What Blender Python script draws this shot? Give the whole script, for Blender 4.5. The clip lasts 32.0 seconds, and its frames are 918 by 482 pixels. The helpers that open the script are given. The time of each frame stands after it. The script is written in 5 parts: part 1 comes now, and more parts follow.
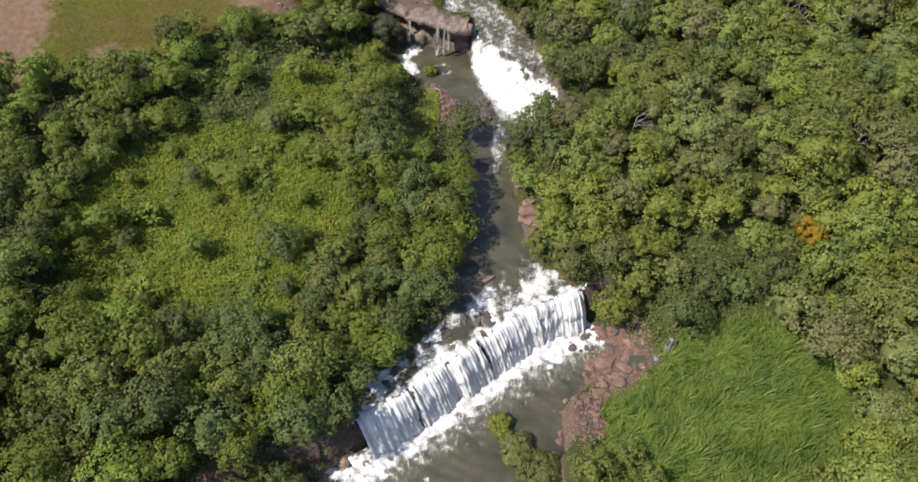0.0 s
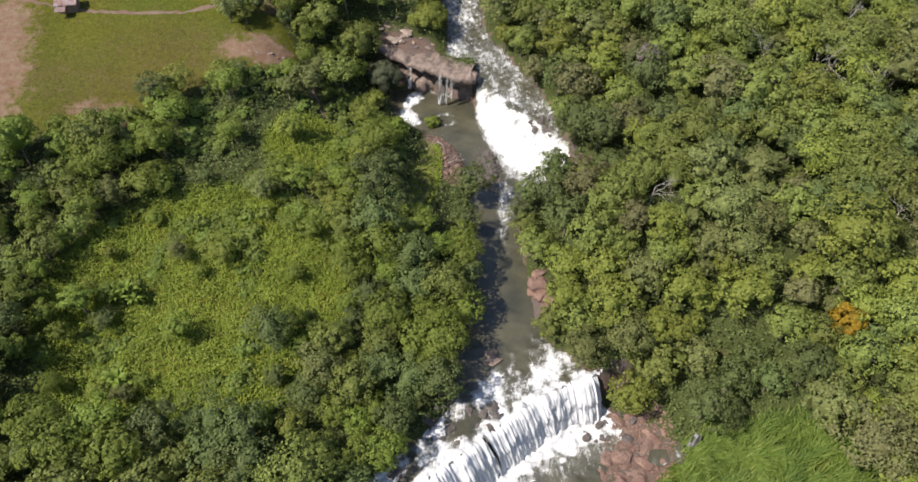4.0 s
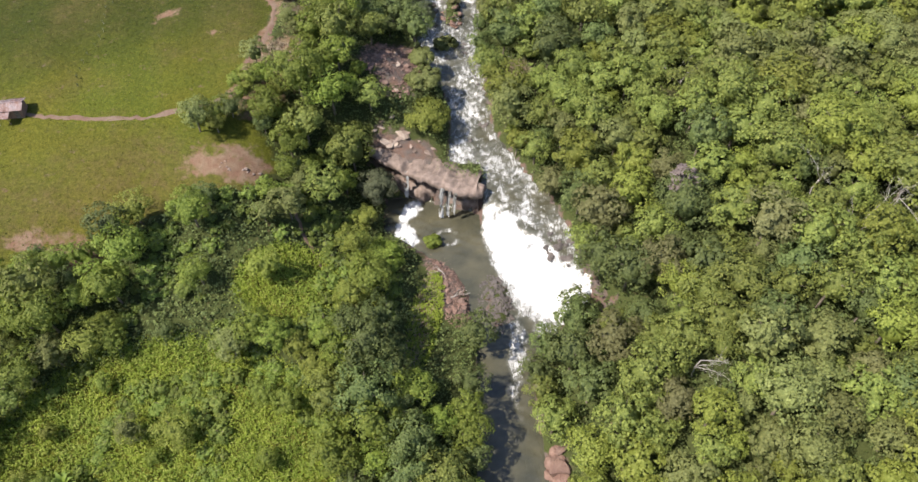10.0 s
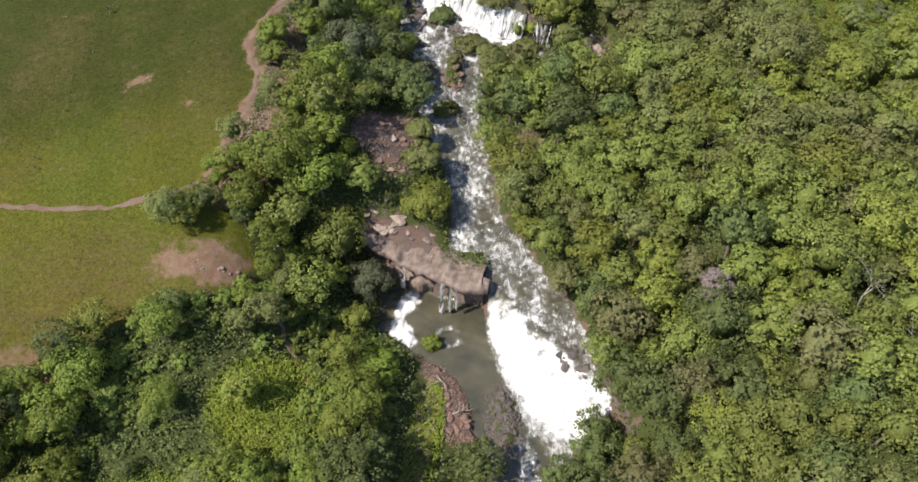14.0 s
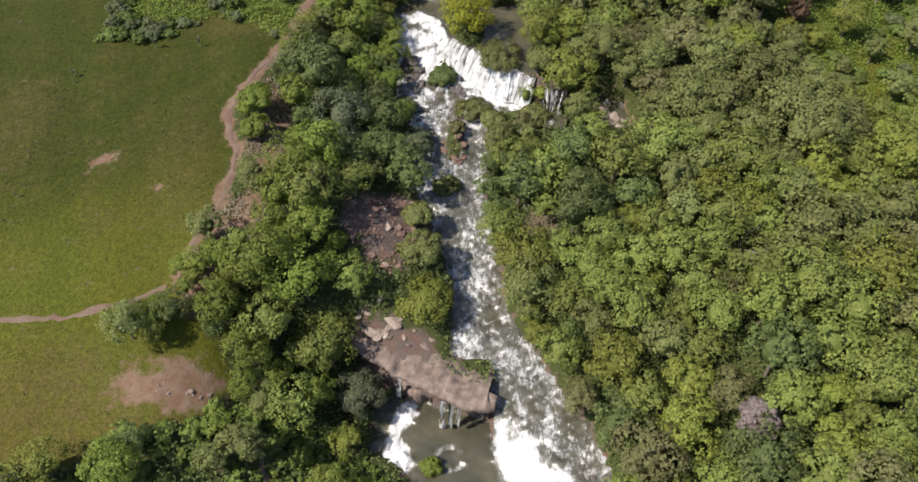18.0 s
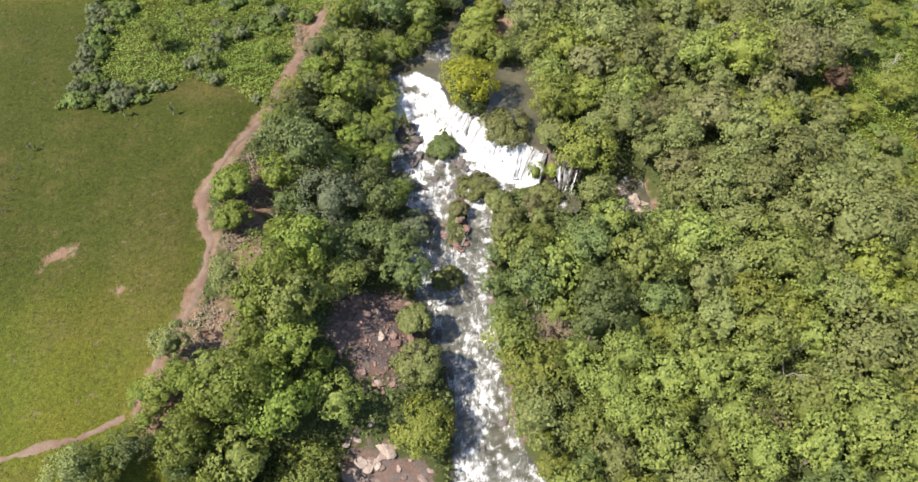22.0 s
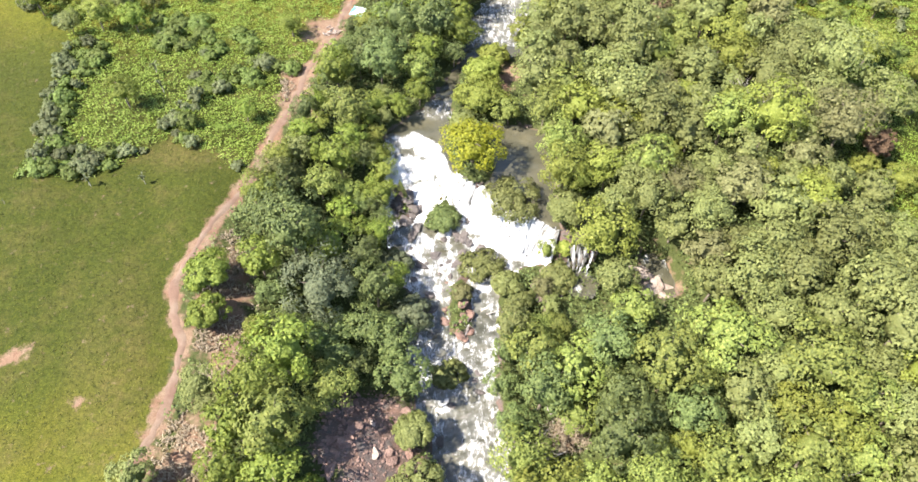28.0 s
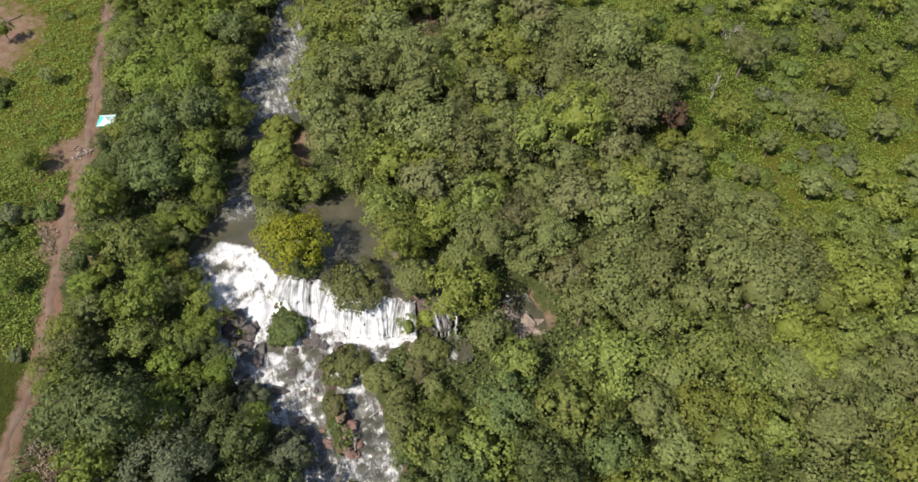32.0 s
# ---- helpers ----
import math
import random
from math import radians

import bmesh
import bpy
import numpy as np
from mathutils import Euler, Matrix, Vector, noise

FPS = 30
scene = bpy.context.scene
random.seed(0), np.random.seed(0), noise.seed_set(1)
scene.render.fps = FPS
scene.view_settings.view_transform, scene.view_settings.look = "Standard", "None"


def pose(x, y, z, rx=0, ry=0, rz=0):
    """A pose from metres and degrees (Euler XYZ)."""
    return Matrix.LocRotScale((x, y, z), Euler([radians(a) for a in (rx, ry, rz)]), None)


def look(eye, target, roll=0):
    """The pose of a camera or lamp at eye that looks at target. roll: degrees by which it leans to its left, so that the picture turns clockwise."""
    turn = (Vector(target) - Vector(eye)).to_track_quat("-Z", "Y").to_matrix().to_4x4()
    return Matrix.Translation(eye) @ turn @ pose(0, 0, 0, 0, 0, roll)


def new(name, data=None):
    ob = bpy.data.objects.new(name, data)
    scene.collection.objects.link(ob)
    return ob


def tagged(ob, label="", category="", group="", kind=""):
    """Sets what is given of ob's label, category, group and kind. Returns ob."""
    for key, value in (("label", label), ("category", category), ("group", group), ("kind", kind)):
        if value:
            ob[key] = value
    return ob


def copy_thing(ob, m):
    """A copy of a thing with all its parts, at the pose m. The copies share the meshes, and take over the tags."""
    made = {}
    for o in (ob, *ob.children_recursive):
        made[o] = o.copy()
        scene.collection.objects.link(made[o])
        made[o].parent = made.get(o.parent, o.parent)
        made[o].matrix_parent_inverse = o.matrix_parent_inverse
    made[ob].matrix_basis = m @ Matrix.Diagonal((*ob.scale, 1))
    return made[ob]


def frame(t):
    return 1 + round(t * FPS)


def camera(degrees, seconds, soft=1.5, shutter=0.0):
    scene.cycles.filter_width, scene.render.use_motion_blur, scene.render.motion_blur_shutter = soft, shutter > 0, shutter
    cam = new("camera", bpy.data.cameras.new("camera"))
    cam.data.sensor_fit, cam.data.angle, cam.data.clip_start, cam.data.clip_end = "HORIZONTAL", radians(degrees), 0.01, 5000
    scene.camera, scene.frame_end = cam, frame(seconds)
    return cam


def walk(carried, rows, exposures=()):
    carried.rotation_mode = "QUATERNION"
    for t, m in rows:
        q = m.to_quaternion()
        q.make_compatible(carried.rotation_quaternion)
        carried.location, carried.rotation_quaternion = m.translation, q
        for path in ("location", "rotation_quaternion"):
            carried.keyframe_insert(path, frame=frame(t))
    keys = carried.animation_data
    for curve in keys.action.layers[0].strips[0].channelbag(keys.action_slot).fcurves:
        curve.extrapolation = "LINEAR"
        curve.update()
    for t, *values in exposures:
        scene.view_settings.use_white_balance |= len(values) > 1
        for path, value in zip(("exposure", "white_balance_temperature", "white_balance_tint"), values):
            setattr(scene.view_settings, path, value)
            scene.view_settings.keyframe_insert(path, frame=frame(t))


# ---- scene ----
cam = camera(68.4, 32.0, soft=1.6)
PATH = [
    (0, (0.00, 0.00, 99.20), (0.16, 61.30, 20.19), 0.28),
    (1, (-0.12, 3.95, 99.55), (-0.02, 65.26, 20.55), 0.20),
    (2, (-0.15, 8.11, 99.78), (-0.15, 69.42, 20.78), 0.11),
    (3, (-0.23, 12.91, 99.90), (-0.38, 74.22, 20.90), -0.01),
    (3.5, (-0.30, 15.48, 100.02), (-0.49, 76.79, 21.02), -0.08),
    (5.5, (-0.60, 26.92, 100.45), (-0.85, 88.23, 21.45), -0.13),
    (6, (-0.60, 29.95, 100.54), (-0.88, 91.26, 21.54), -0.15),
    (7, (-0.74, 36.02, 100.67), (-1.03, 97.35, 21.68), -0.15),
    (8, (-0.71, 42.23, 100.55), (-1.16, 103.58, 21.58), -0.19),
    (9, (-0.78, 48.30, 100.72), (-1.26, 109.64, 21.74), -0.18),
    (10, (-1.04, 54.14, 101.02), (-1.45, 115.49, 22.05), -0.15),
    (11, (-1.20, 60.42, 101.08), (-1.57, 121.77, 22.11), -0.12),
    (12, (-1.26, 66.63, 101.01), (-1.68, 127.97, 22.03), -0.10),
    (13, (-1.27, 72.57, 101.00), (-1.81, 133.91, 22.02), -0.22),
    (14, (-1.43, 78.50, 100.87), (-1.97, 139.82, 21.88), -0.29),
    (14.5, (-1.51, 81.52, 100.80), (-2.03, 142.86, 21.82), -0.32),
    (16.5, (-1.91, 93.30, 100.74), (-2.30, 154.64, 21.76), -0.14),
    (17, (-2.03, 96.31, 100.61), (-2.39, 157.61, 21.60), -0.18),
    (18, (-2.09, 102.25, 100.43), (-2.54, 163.55, 21.42), -0.26),
    (19, (-2.16, 108.29, 100.25), (-2.67, 169.60, 21.25), -0.15),
    (20, (-2.33, 114.06, 100.05), (-2.81, 175.36, 21.04), -0.11),
    (21, (-2.70, 119.71, 99.89), (-2.97, 181.04, 20.90), -0.00),
    (22, (-3.07, 125.34, 99.81), (-3.11, 186.68, 20.83), 0.16),
    (23, (-3.33, 131.27, 100.03), (-3.18, 192.65, 21.09), 0.33),
    (24, (-3.48, 134.83, 99.94), (-3.16, 196.20, 20.98), 0.38),
    (24.5, (-3.52, 135.75, 99.95), (-3.20, 197.12, 20.99), 0.33),
    (26.5, (-3.82, 139.35, 98.99), (-3.53, 200.65, 19.98), 0.31),
    (27, (-3.85, 141.01, 98.90), (-3.58, 202.34, 19.91), 0.28),
    (28, (-4.19, 144.93, 98.77), (-3.73, 206.24, 19.77), 0.41),
    (28.5, (-4.23, 147.12, 98.78), (-2.82, 208.43, 19.79), 0.38),
    (29, (-3.98, 149.44, 98.78), (-0.44, 210.65, 19.78), 0.17),
    (29.5, (-3.80, 151.85, 98.79), (2.55, 212.82, 19.78), 0.04),
    (30, (-3.41, 154.45, 98.73), (6.55, 214.92, 19.71), -0.13),
    (30.5, (-3.35, 157.17, 99.00), (10.02, 217.05, 20.03), -0.05),
    (31, (-3.12, 159.10, 99.16), (14.07, 217.98, 20.18), -0.11),
    (31.5, (-2.87, 160.46, 99.08), (18.33, 218.02, 20.10), -0.19),
    (32, (-3.34, 161.30, 99.15), (21.30, 217.44, 20.15), 0.06),
]
walk(cam, [(t, look(eye, target, roll)) for t, eye, target, roll in PATH],
     [(t, stops, 6550, 14) for t, stops in ((0, 0.75), (6, 1.0), (9, 1.22), (13, 1.0), (17, 0.8), (20, 0.98), (23, 1.65), (24.5, 1.85), (27, 2.07), (30, 2.2), (30.7, 1.92), (31.4, 1.3), (32, 0.75))])

# ---- light ----
SUN_DIR = Vector((-0.72, -0.22, 0.98)).normalized()   # towards the sun
world = bpy.data.worlds.new("world")
scene.world = world
world.use_nodes = True
wn = world.node_tree.nodes
sky = wn.new("ShaderNodeTexSky")
sky.sky_type, sky.sun_disc = "NISHITA", False
sky.sun_elevation = math.asin(SUN_DIR.z)
sky.sun_rotation = math.atan2(SUN_DIR.x, SUN_DIR.y)
world.node_tree.links.new(sky.outputs[0], wn["Background"].inputs[0])
wn["Background"].inputs[1].default_value = 0.115
sun = new("sun", bpy.data.lights.new("sun", "SUN"))
sun.data.energy, sun.data.angle, sun.data.color = 5.0, radians(0.6), (1.0, 0.95, 0.86)
sun.matrix_world = look(SUN_DIR * 300, (0, 0, 0))

# ---- materials ----
class Nodes:
    """A short way to write node trees."""

    def __init__(self, name):
        self.mat = bpy.data.materials.new(name)
        self.mat.use_nodes = True
        self.tree = self.mat.node_tree
        self.bsdf = self.tree.nodes["Principled BSDF"]

    def add(self, kind, values=None, **props):
        n = self.tree.nodes.new(kind)
        for k, v in props.items():
            setattr(n, k, v)
        for k, v in (values or {}).items():
            self.put(n.inputs[k], v)
        return n

    def put(self, socket, v):
        if isinstance(v, bpy.types.NodeSocket):
            self.tree.links.new(v, socket)
        elif isinstance(v, tuple) and len(v) == 3 and socket.type == "RGBA":
            socket.default_value = (*v, 1)
        else:
            socket.default_value = v

    def set(self, **values):
        for k, v in values.items():
            self.put(self.bsdf.inputs[k.replace("_", " ")], v)
        return self

    def coords(self, scale=(1, 1, 1), local=False):
        c = self.add("ShaderNodeTexCoord").outputs["Object"] if local else self.add("ShaderNodeNewGeometry").outputs["Position"]
        return self.add("ShaderNodeMapping", {"Vector": c, "Scale": scale}).outputs[0]

    def noise(self, scale, detail=4, rough=0.55, vector=None, distort=0.0):
        v = {"Scale": scale, "Detail": detail, "Roughness": rough, "Distortion": distort}
        v["Vector"] = vector if vector is not None else self.coords()
        return self.add("ShaderNodeTexNoise", v).outputs[0]

    def ramp(self, fac, stops):
        n = self.add("ShaderNodeValToRGB", {"Fac": fac})
        e = n.color_ramp.elements
        while len(e) < len(stops):
            e.new(0.5)
        for el, (p, c) in zip(e, stops):
            el.position, el.color = p, (*c, 1) if isinstance(c, tuple) else (c, c, c, 1)
        return n.outputs[0]

    def mix(self, fac, a, b, blend="MIX"):
        n = self.add("ShaderNodeMix", data_type="RGBA", blend_type=blend)
        self.put(n.inputs[0], fac), self.put(n.inputs[6], a), self.put(n.inputs[7], b)
        return n.outputs[2]

    def math(self, op, a, b=0.0, clamp=False):
        n = self.add("ShaderNodeMath", operation=op, use_clamp=clamp)
        self.put(n.inputs[0], a), self.put(n.inputs[1], b)
        return n.outputs[0]

    def attr(self, name):
        return self.add("ShaderNodeAttribute", attribute_name=name).outputs["Fac"]

    def random(self):
        return self.add("ShaderNodeObjectInfo").outputs["Random"]

    def bump(self, height, strength=0.5, distance=0.1):
        self.put(self.bsdf.inputs["Normal"], self.add("ShaderNodeBump", {"Height": height, "Strength": strength, "Distance": distance}).outputs[0])
        return self


def foliage(name, dark, light, tip, spread=0.32):
    """Leaves: each tree its own shade, each leaf and each patch of the crown a little different."""
    m = Nodes(name)
    leaf = m.add("ShaderNodeNewGeometry").outputs["Random Per Island"]
    patch = m.noise(0.45, 3)
    c = m.mix(m.math("ADD", m.math("MULTIPLY", leaf, 0.7), m.math("MULTIPLY", patch, 0.3)), dark, light)
    c = m.mix(m.math("MULTIPLY", m.math("POWER", leaf, 4.0), 0.30), c, tip)
    spray = m.noise(4.0, 3, 0.75)
    c = m.mix(m.ramp(spray, [(0.50, 0.0), (0.64, 0.42)]), c, tip)
    r = m.random()
    hue = m.add("ShaderNodeHueSaturation", {"Hue": m.math("ADD", 0.5 - 0.03 * spread, m.math("MULTIPLY", r, 0.06 * spread)),
                                            "Saturation": 1.03, "Value": m.math("ADD", 1.16 - spread * 0.8, m.math("MULTIPLY", r, 1.6 * spread)), "Color": c})
    m.set(Base_Color=hue.outputs[0], Roughness=0.6)
    m.bsdf.inputs["Specular IOR Level"].default_value = 0.25
    m.bump(m.noise(5.0, 3, 0.7), 0.7, 0.2)
    return see_through(m, hue.outputs[0], 0.36)


def see_through(m, colour, share):
    """Lets part of the sunlight through thin leaves."""
    t = m.add("ShaderNodeBsdfTranslucent", {"Color": colour})
    mixed = m.add("ShaderNodeMixShader", {0: share, 1: m.bsdf.outputs[0], 2: t.outputs[0]})
    m.tree.links.new(mixed.outputs[0], m.tree.nodes["Material Output"].inputs[0])
    return m.mat


LEAF = {
    "broadleaf_tree": foliage("leaves_green", (0.064, 0.086, 0.023), (0.151, 0.180, 0.035), (0.273, 0.282, 0.089)),
    "dark_tree": foliage("leaves_dark", (0.039, 0.058, 0.020), (0.098, 0.124, 0.034), (0.182, 0.204, 0.076)),
    "yellow_green_tree": foliage("leaves_yellow_green", (0.085, 0.105, 0.019), (0.164, 0.187, 0.033), (0.264, 0.270, 0.077)),
    "pale_tree": foliage("leaves_pale", (0.075, 0.088, 0.029), (0.143, 0.159, 0.049), (0.223, 0.231, 0.086)),
    "shrub": foliage("leaves_shrub", (0.069, 0.107, 0.022), (0.143, 0.184, 0.034), (0.240, 0.266, 0.080)),
    "lush_tree": foliage("leaves_lush", (0.060, 0.089, 0.015), (0.136, 0.172, 0.027), (0.244, 0.266, 0.063)),
    "orange_tree": foliage("leaves_orange", (0.111, 0.073, 0.011), (0.249, 0.157, 0.012), (0.311, 0.218, 0.030), 0.1),
    "russet_tree": foliage("leaves_russet", (0.053, 0.031, 0.018), (0.111, 0.069, 0.042), (0.146, 0.098, 0.053), 0.1),
    "dry_tree": foliage("leaves_dry", (0.078, 0.079, 0.031), (0.139, 0.140, 0.054), (0.191, 0.192, 0.085)),
    "bare_crowned_tree": foliage("twigs_mauve", (0.130, 0.105, 0.094), (0.221, 0.183, 0.171), (0.280, 0.239, 0.229), 0.1),
    "grey_tree": foliage("leaves_grey", (0.047, 0.058, 0.032), (0.089, 0.101, 0.053), (0.144, 0.151, 0.076)),
    "grey_shrub": foliage("leaves_grey_shrub", (0.059, 0.071, 0.031), (0.117, 0.133, 0.058), (0.182, 0.192, 0.097)),
    "leafy_bush": foliage("leaves_bush", (0.049, 0.071, 0.018), (0.114, 0.152, 0.032), (0.182, 0.211, 0.064)),
    "bright_tree": foliage("leaves_bright_yellow", (0.098, 0.118, 0.013), (0.200, 0.200, 0.015), (0.266, 0.254, 0.030), 0.05),
}
m = Nodes("bark")
m.set(Base_Color=m.ramp(m.noise(6, 5, vector=m.coords((1, 1, 0.25))), [(0.3, (0.062, 0.046, 0.031)), (0.7, (0.167, 0.136, 0.105))]), Roughness=0.9)
BARK = m.mat
m = Nodes("bare_wood")
m.set(Base_Color=m.ramp(m.noise(3, 5), [(0.3, (0.186, 0.167, 0.143)), (0.7, (0.322, 0.298, 0.267))]), Roughness=0.85)
BARE = m.mat


def grass_like(name, a, b, tip):
    m = Nodes(name)
    leaf = m.add("ShaderNodeNewGeometry").outputs["Random Per Island"]
    f = m.math("ADD", m.math("MULTIPLY", leaf, 0.5), m.math("MULTIPLY", m.ramp(m.noise(0.16, 5), [(0.36, 0.0), (0.64, 1.0)]), 0.5))
    shade = m.mix(m.math("POWER", leaf, 5.0), m.mix(f, a, b), tip)
    m.set(Base_Color=shade, Roughness=0.65)
    m.bsdf.inputs["Specular IOR Level"].default_value = 0.2
    return see_through(m, shade, 0.3)


TALL_GRASS = grass_like("tall_grass", (0.096, 0.146, 0.016), (0.217, 0.267, 0.029), (0.285, 0.307, 0.073))
FIELD_GRASS = grass_like("field_grass", (0.062, 0.066, 0.006), (0.092, 0.096, 0.008), (0.140, 0.132, 0.024))
# richer green tufts, darkened further with cloud shade put into the colour
RICH_SHADED_GRASS = grass_like("rich_field_grass", (0.026, 0.033, 0.004), (0.044, 0.049, 0.005), (0.081, 0.077, 0.014))
REED = grass_like("reed_leaves", (0.050, 0.087, 0.014), (0.118, 0.171, 0.024), (0.186, 0.223, 0.056))
VINE = grass_like("vine_leaves", (0.082, 0.132, 0.018), (0.150, 0.205, 0.028), (0.205, 0.245, 0.060))
DRY = grass_like("dry_brush", (0.150, 0.116, 0.080), (0.270, 0.222, 0.150), (0.340, 0.290, 0.205))

# ground: forest litter, meadow turf, bare red soil and wet rock, told apart by the plan
m = Nodes("ground")
fine, mid, big = m.noise(5, 6, 0.65), m.noise(0.6, 5), m.noise(0.06, 4)
litter = m.ramp(fine, [(0.3, (0.019, 0.025, 0.007)), (0.7, (0.053, 0.062, 0.019))])
tuft = m.math("ADD", m.math("MULTIPLY", fine, 0.55), m.math("MULTIPLY", m.noise(1.7, 5, 0.7), 0.45))
turf = m.mix(m.ramp(big, [(0.35, 0.0), (0.65, 1.0)]), m.ramp(tuft, [(0.36, (0.023, 0.032, 0.004)), (0.5, (0.050, 0.060, 0.006)), (0.64, (0.092, 0.101, 0.012))]),
             m.ramp(tuft, [(0.36, (0.033, 0.034, 0.004)), (0.5, (0.065, 0.063, 0.007)), (0.64, (0.116, 0.105, 0.015))]))
# lush: richer dark grass, with cloud shade painted into the same colour
turf = m.mix(m.attr("lush"), turf, m.ramp(tuft, [(0.36, (0.013, 0.018, 0.002)), (0.5, (0.026, 0.033, 0.004)), (0.64, (0.053, 0.058, 0.007))]))
turf = m.mix(m.math("MULTIPLY", m.math("ADD", m.attr("dry"), m.ramp(m.noise(0.11, 6, 0.65), [(0.50, 0.0), (0.66, 0.45)]), True), m.ramp(mid, [(0.35, 0.35), (0.65, 1.0)])), turf, m.ramp(tuft, [(0.34, (0.034, 0.026, 0.009)), (0.66, (0.108, 0.084, 0.028))]))
soil = m.mix(m.ramp(mid, [(0.35, 0.0), (0.65, 1.0)]), m.ramp(fine, [(0.25, (0.087, 0.046, 0.029)), (0.75, (0.158, 0.096, 0.063))]),
             m.ramp(fine, [(0.25, (0.108, 0.073, 0.046)), (0.75, (0.186, 0.135, 0.092))]))
rock = m.mix(m.ramp(mid, [(0.35, 0.0), (0.65, 1.0)]), m.ramp(fine, [(0.25, (0.046, 0.028, 0.022)), (0.75, (0.149, 0.093, 0.068))]),
             m.ramp(fine, [(0.25, (0.031, 0.028, 0.025)), (0.75, (0.118, 0.099, 0.087))]))


def zone(name, sharp=0.25):
    v = m.math("ADD", m.attr(name), m.math("MULTIPLY", m.math("SUBTRACT", m.noise(0.55, 7, 0.72), 0.5), 2.6))
    return m.ramp(v, [(0.5 - sharp, 0.0), (0.5 + sharp, 1.0)])


c = m.mix(zone("turf"), litter, turf)
c = m.mix(zone("soil"), c, soil)
c = m.mix(zone("rock", 0.15), c, rock)
m.bsdf.inputs["Specular IOR Level"].default_value = 0.12
m.set(Base_Color=c, Roughness=0.95).bump(m.math("ADD", fine, m.math("MULTIPLY", mid, 2.0)), 0.7, 0.15)
GROUND = m.mat

m = Nodes("track_soil")
fine = m.math("ADD", m.math("MULTIPLY", m.noise(4, 6, 0.65), 0.5), m.math("MULTIPLY", m.noise(0.9, 5, 0.7), 0.5))
m.set(Base_Color=m.mix(m.ramp(m.noise(0.3, 4), [(0.4, 0.0), (0.65, 1.0)]), m.ramp(fine, [(0.25, (0.065, 0.034, 0.021)), (0.75, (0.127, 0.076, 0.050))]),
                       m.ramp(fine, [(0.25, (0.087, 0.057, 0.037)), (0.75, (0.152, 0.110, 0.077))])), Roughness=0.95).bump(fine, 0.6, 0.08)
TRACK = m.mat


def stone(name, a, b, c, scale=1.0, cracked=0.25):
    m = Nodes(name)
    f, g = m.noise(3.5 * scale, 7, 0.68), m.noise(0.7 * scale, 4)
    crack = m.add("ShaderNodeTexVoronoi", {"Vector": m.coords(), "Scale": 0.55 * scale}, feature="DISTANCE_TO_EDGE").outputs[0]
    col = m.mix(m.ramp(g, [(0.35, 0.0), (0.65, 1.0)]), m.mix(f, a, b), m.mix(f, b, c))
    col = m.mix(m.ramp(crack, [(0.0, cracked), (0.05, 0.0)]), col, (0.031, 0.022, 0.019))
    col = m.mix(m.math("MULTIPLY", m.random(), 0.35), col, (0.074, 0.056, 0.046))
    m.set(Base_Color=col, Roughness=0.75).bump(m.math("ADD", f, m.math("MULTIPLY", m.ramp(crack, [(0, 0.0), (0.08, 1.0)]), 0.7 * cracked)), 0.9, 0.25)
    return m.mat


LEDGE = stone("ledge_stone", (0.043, 0.030, 0.024), (0.186, 0.133, 0.102), (0.298, 0.229, 0.186), 1.3, 0.1)
RED_STONE = stone("red_stone", (0.062, 0.031, 0.022), (0.161, 0.087, 0.062), (0.223, 0.149, 0.112))
DARK_STONE = stone("wet_stone", (0.022, 0.020, 0.019), (0.062, 0.053, 0.046), (0.124, 0.105, 0.093))
PALE_STONE = stone("pale_stone", (0.174, 0.124, 0.093), (0.279, 0.217, 0.167), (0.360, 0.304, 0.248))

# river water: silty green-grey, broken white where the bed is steep
m = Nodes("river_water")
flow = m.coords((0.9, 0.32, 0.6))
n1 = m.noise(0.95, 7, 0.66, flow, 1.4)
n2 = m.noise(5.0, 5, 0.6, m.coords((1, 0.5, 1)), 0.6)
churn = m.math("ADD", m.math("MULTIPLY", n1, 0.7), m.math("MULTIPLY", n2, 0.3))
foam = m.math("ADD", churn, m.math("SUBTRACT", m.math("MULTIPLY", m.attr("foam"), 0.62), 0.5))
foam = m.ramp(foam, [(0.30, 0.0), (0.41, 0.5), (0.56, 1.0)])
silt = m.ramp(m.noise(0.15, 4), [(0.3, (0.031, 0.032, 0.022)), (0.7, (0.071, 0.065, 0.040))])
silt = m.mix(m.ramp(m.attr("foam"), [(0.36, 0.0), (0.75, 1.0)]), silt, m.ramp(n2, [(0.3, (0.087, 0.087, 0.071)), (0.7, (0.186, 0.186, 0.167))]))
m.set(Base_Color=m.mix(foam, silt, m.ramp(n2, [(0.3, (0.347, 0.353, 0.347)), (0.62, (0.521, 0.521, 0.515))])), Roughness=m.math("ADD", 0.12, m.math("MULTIPLY", foam, 0.6)))
m.bump(m.math("ADD", n1, m.math("MULTIPLY", n2, 0.7)), 0.35, 0.25)
WATER = m.mat

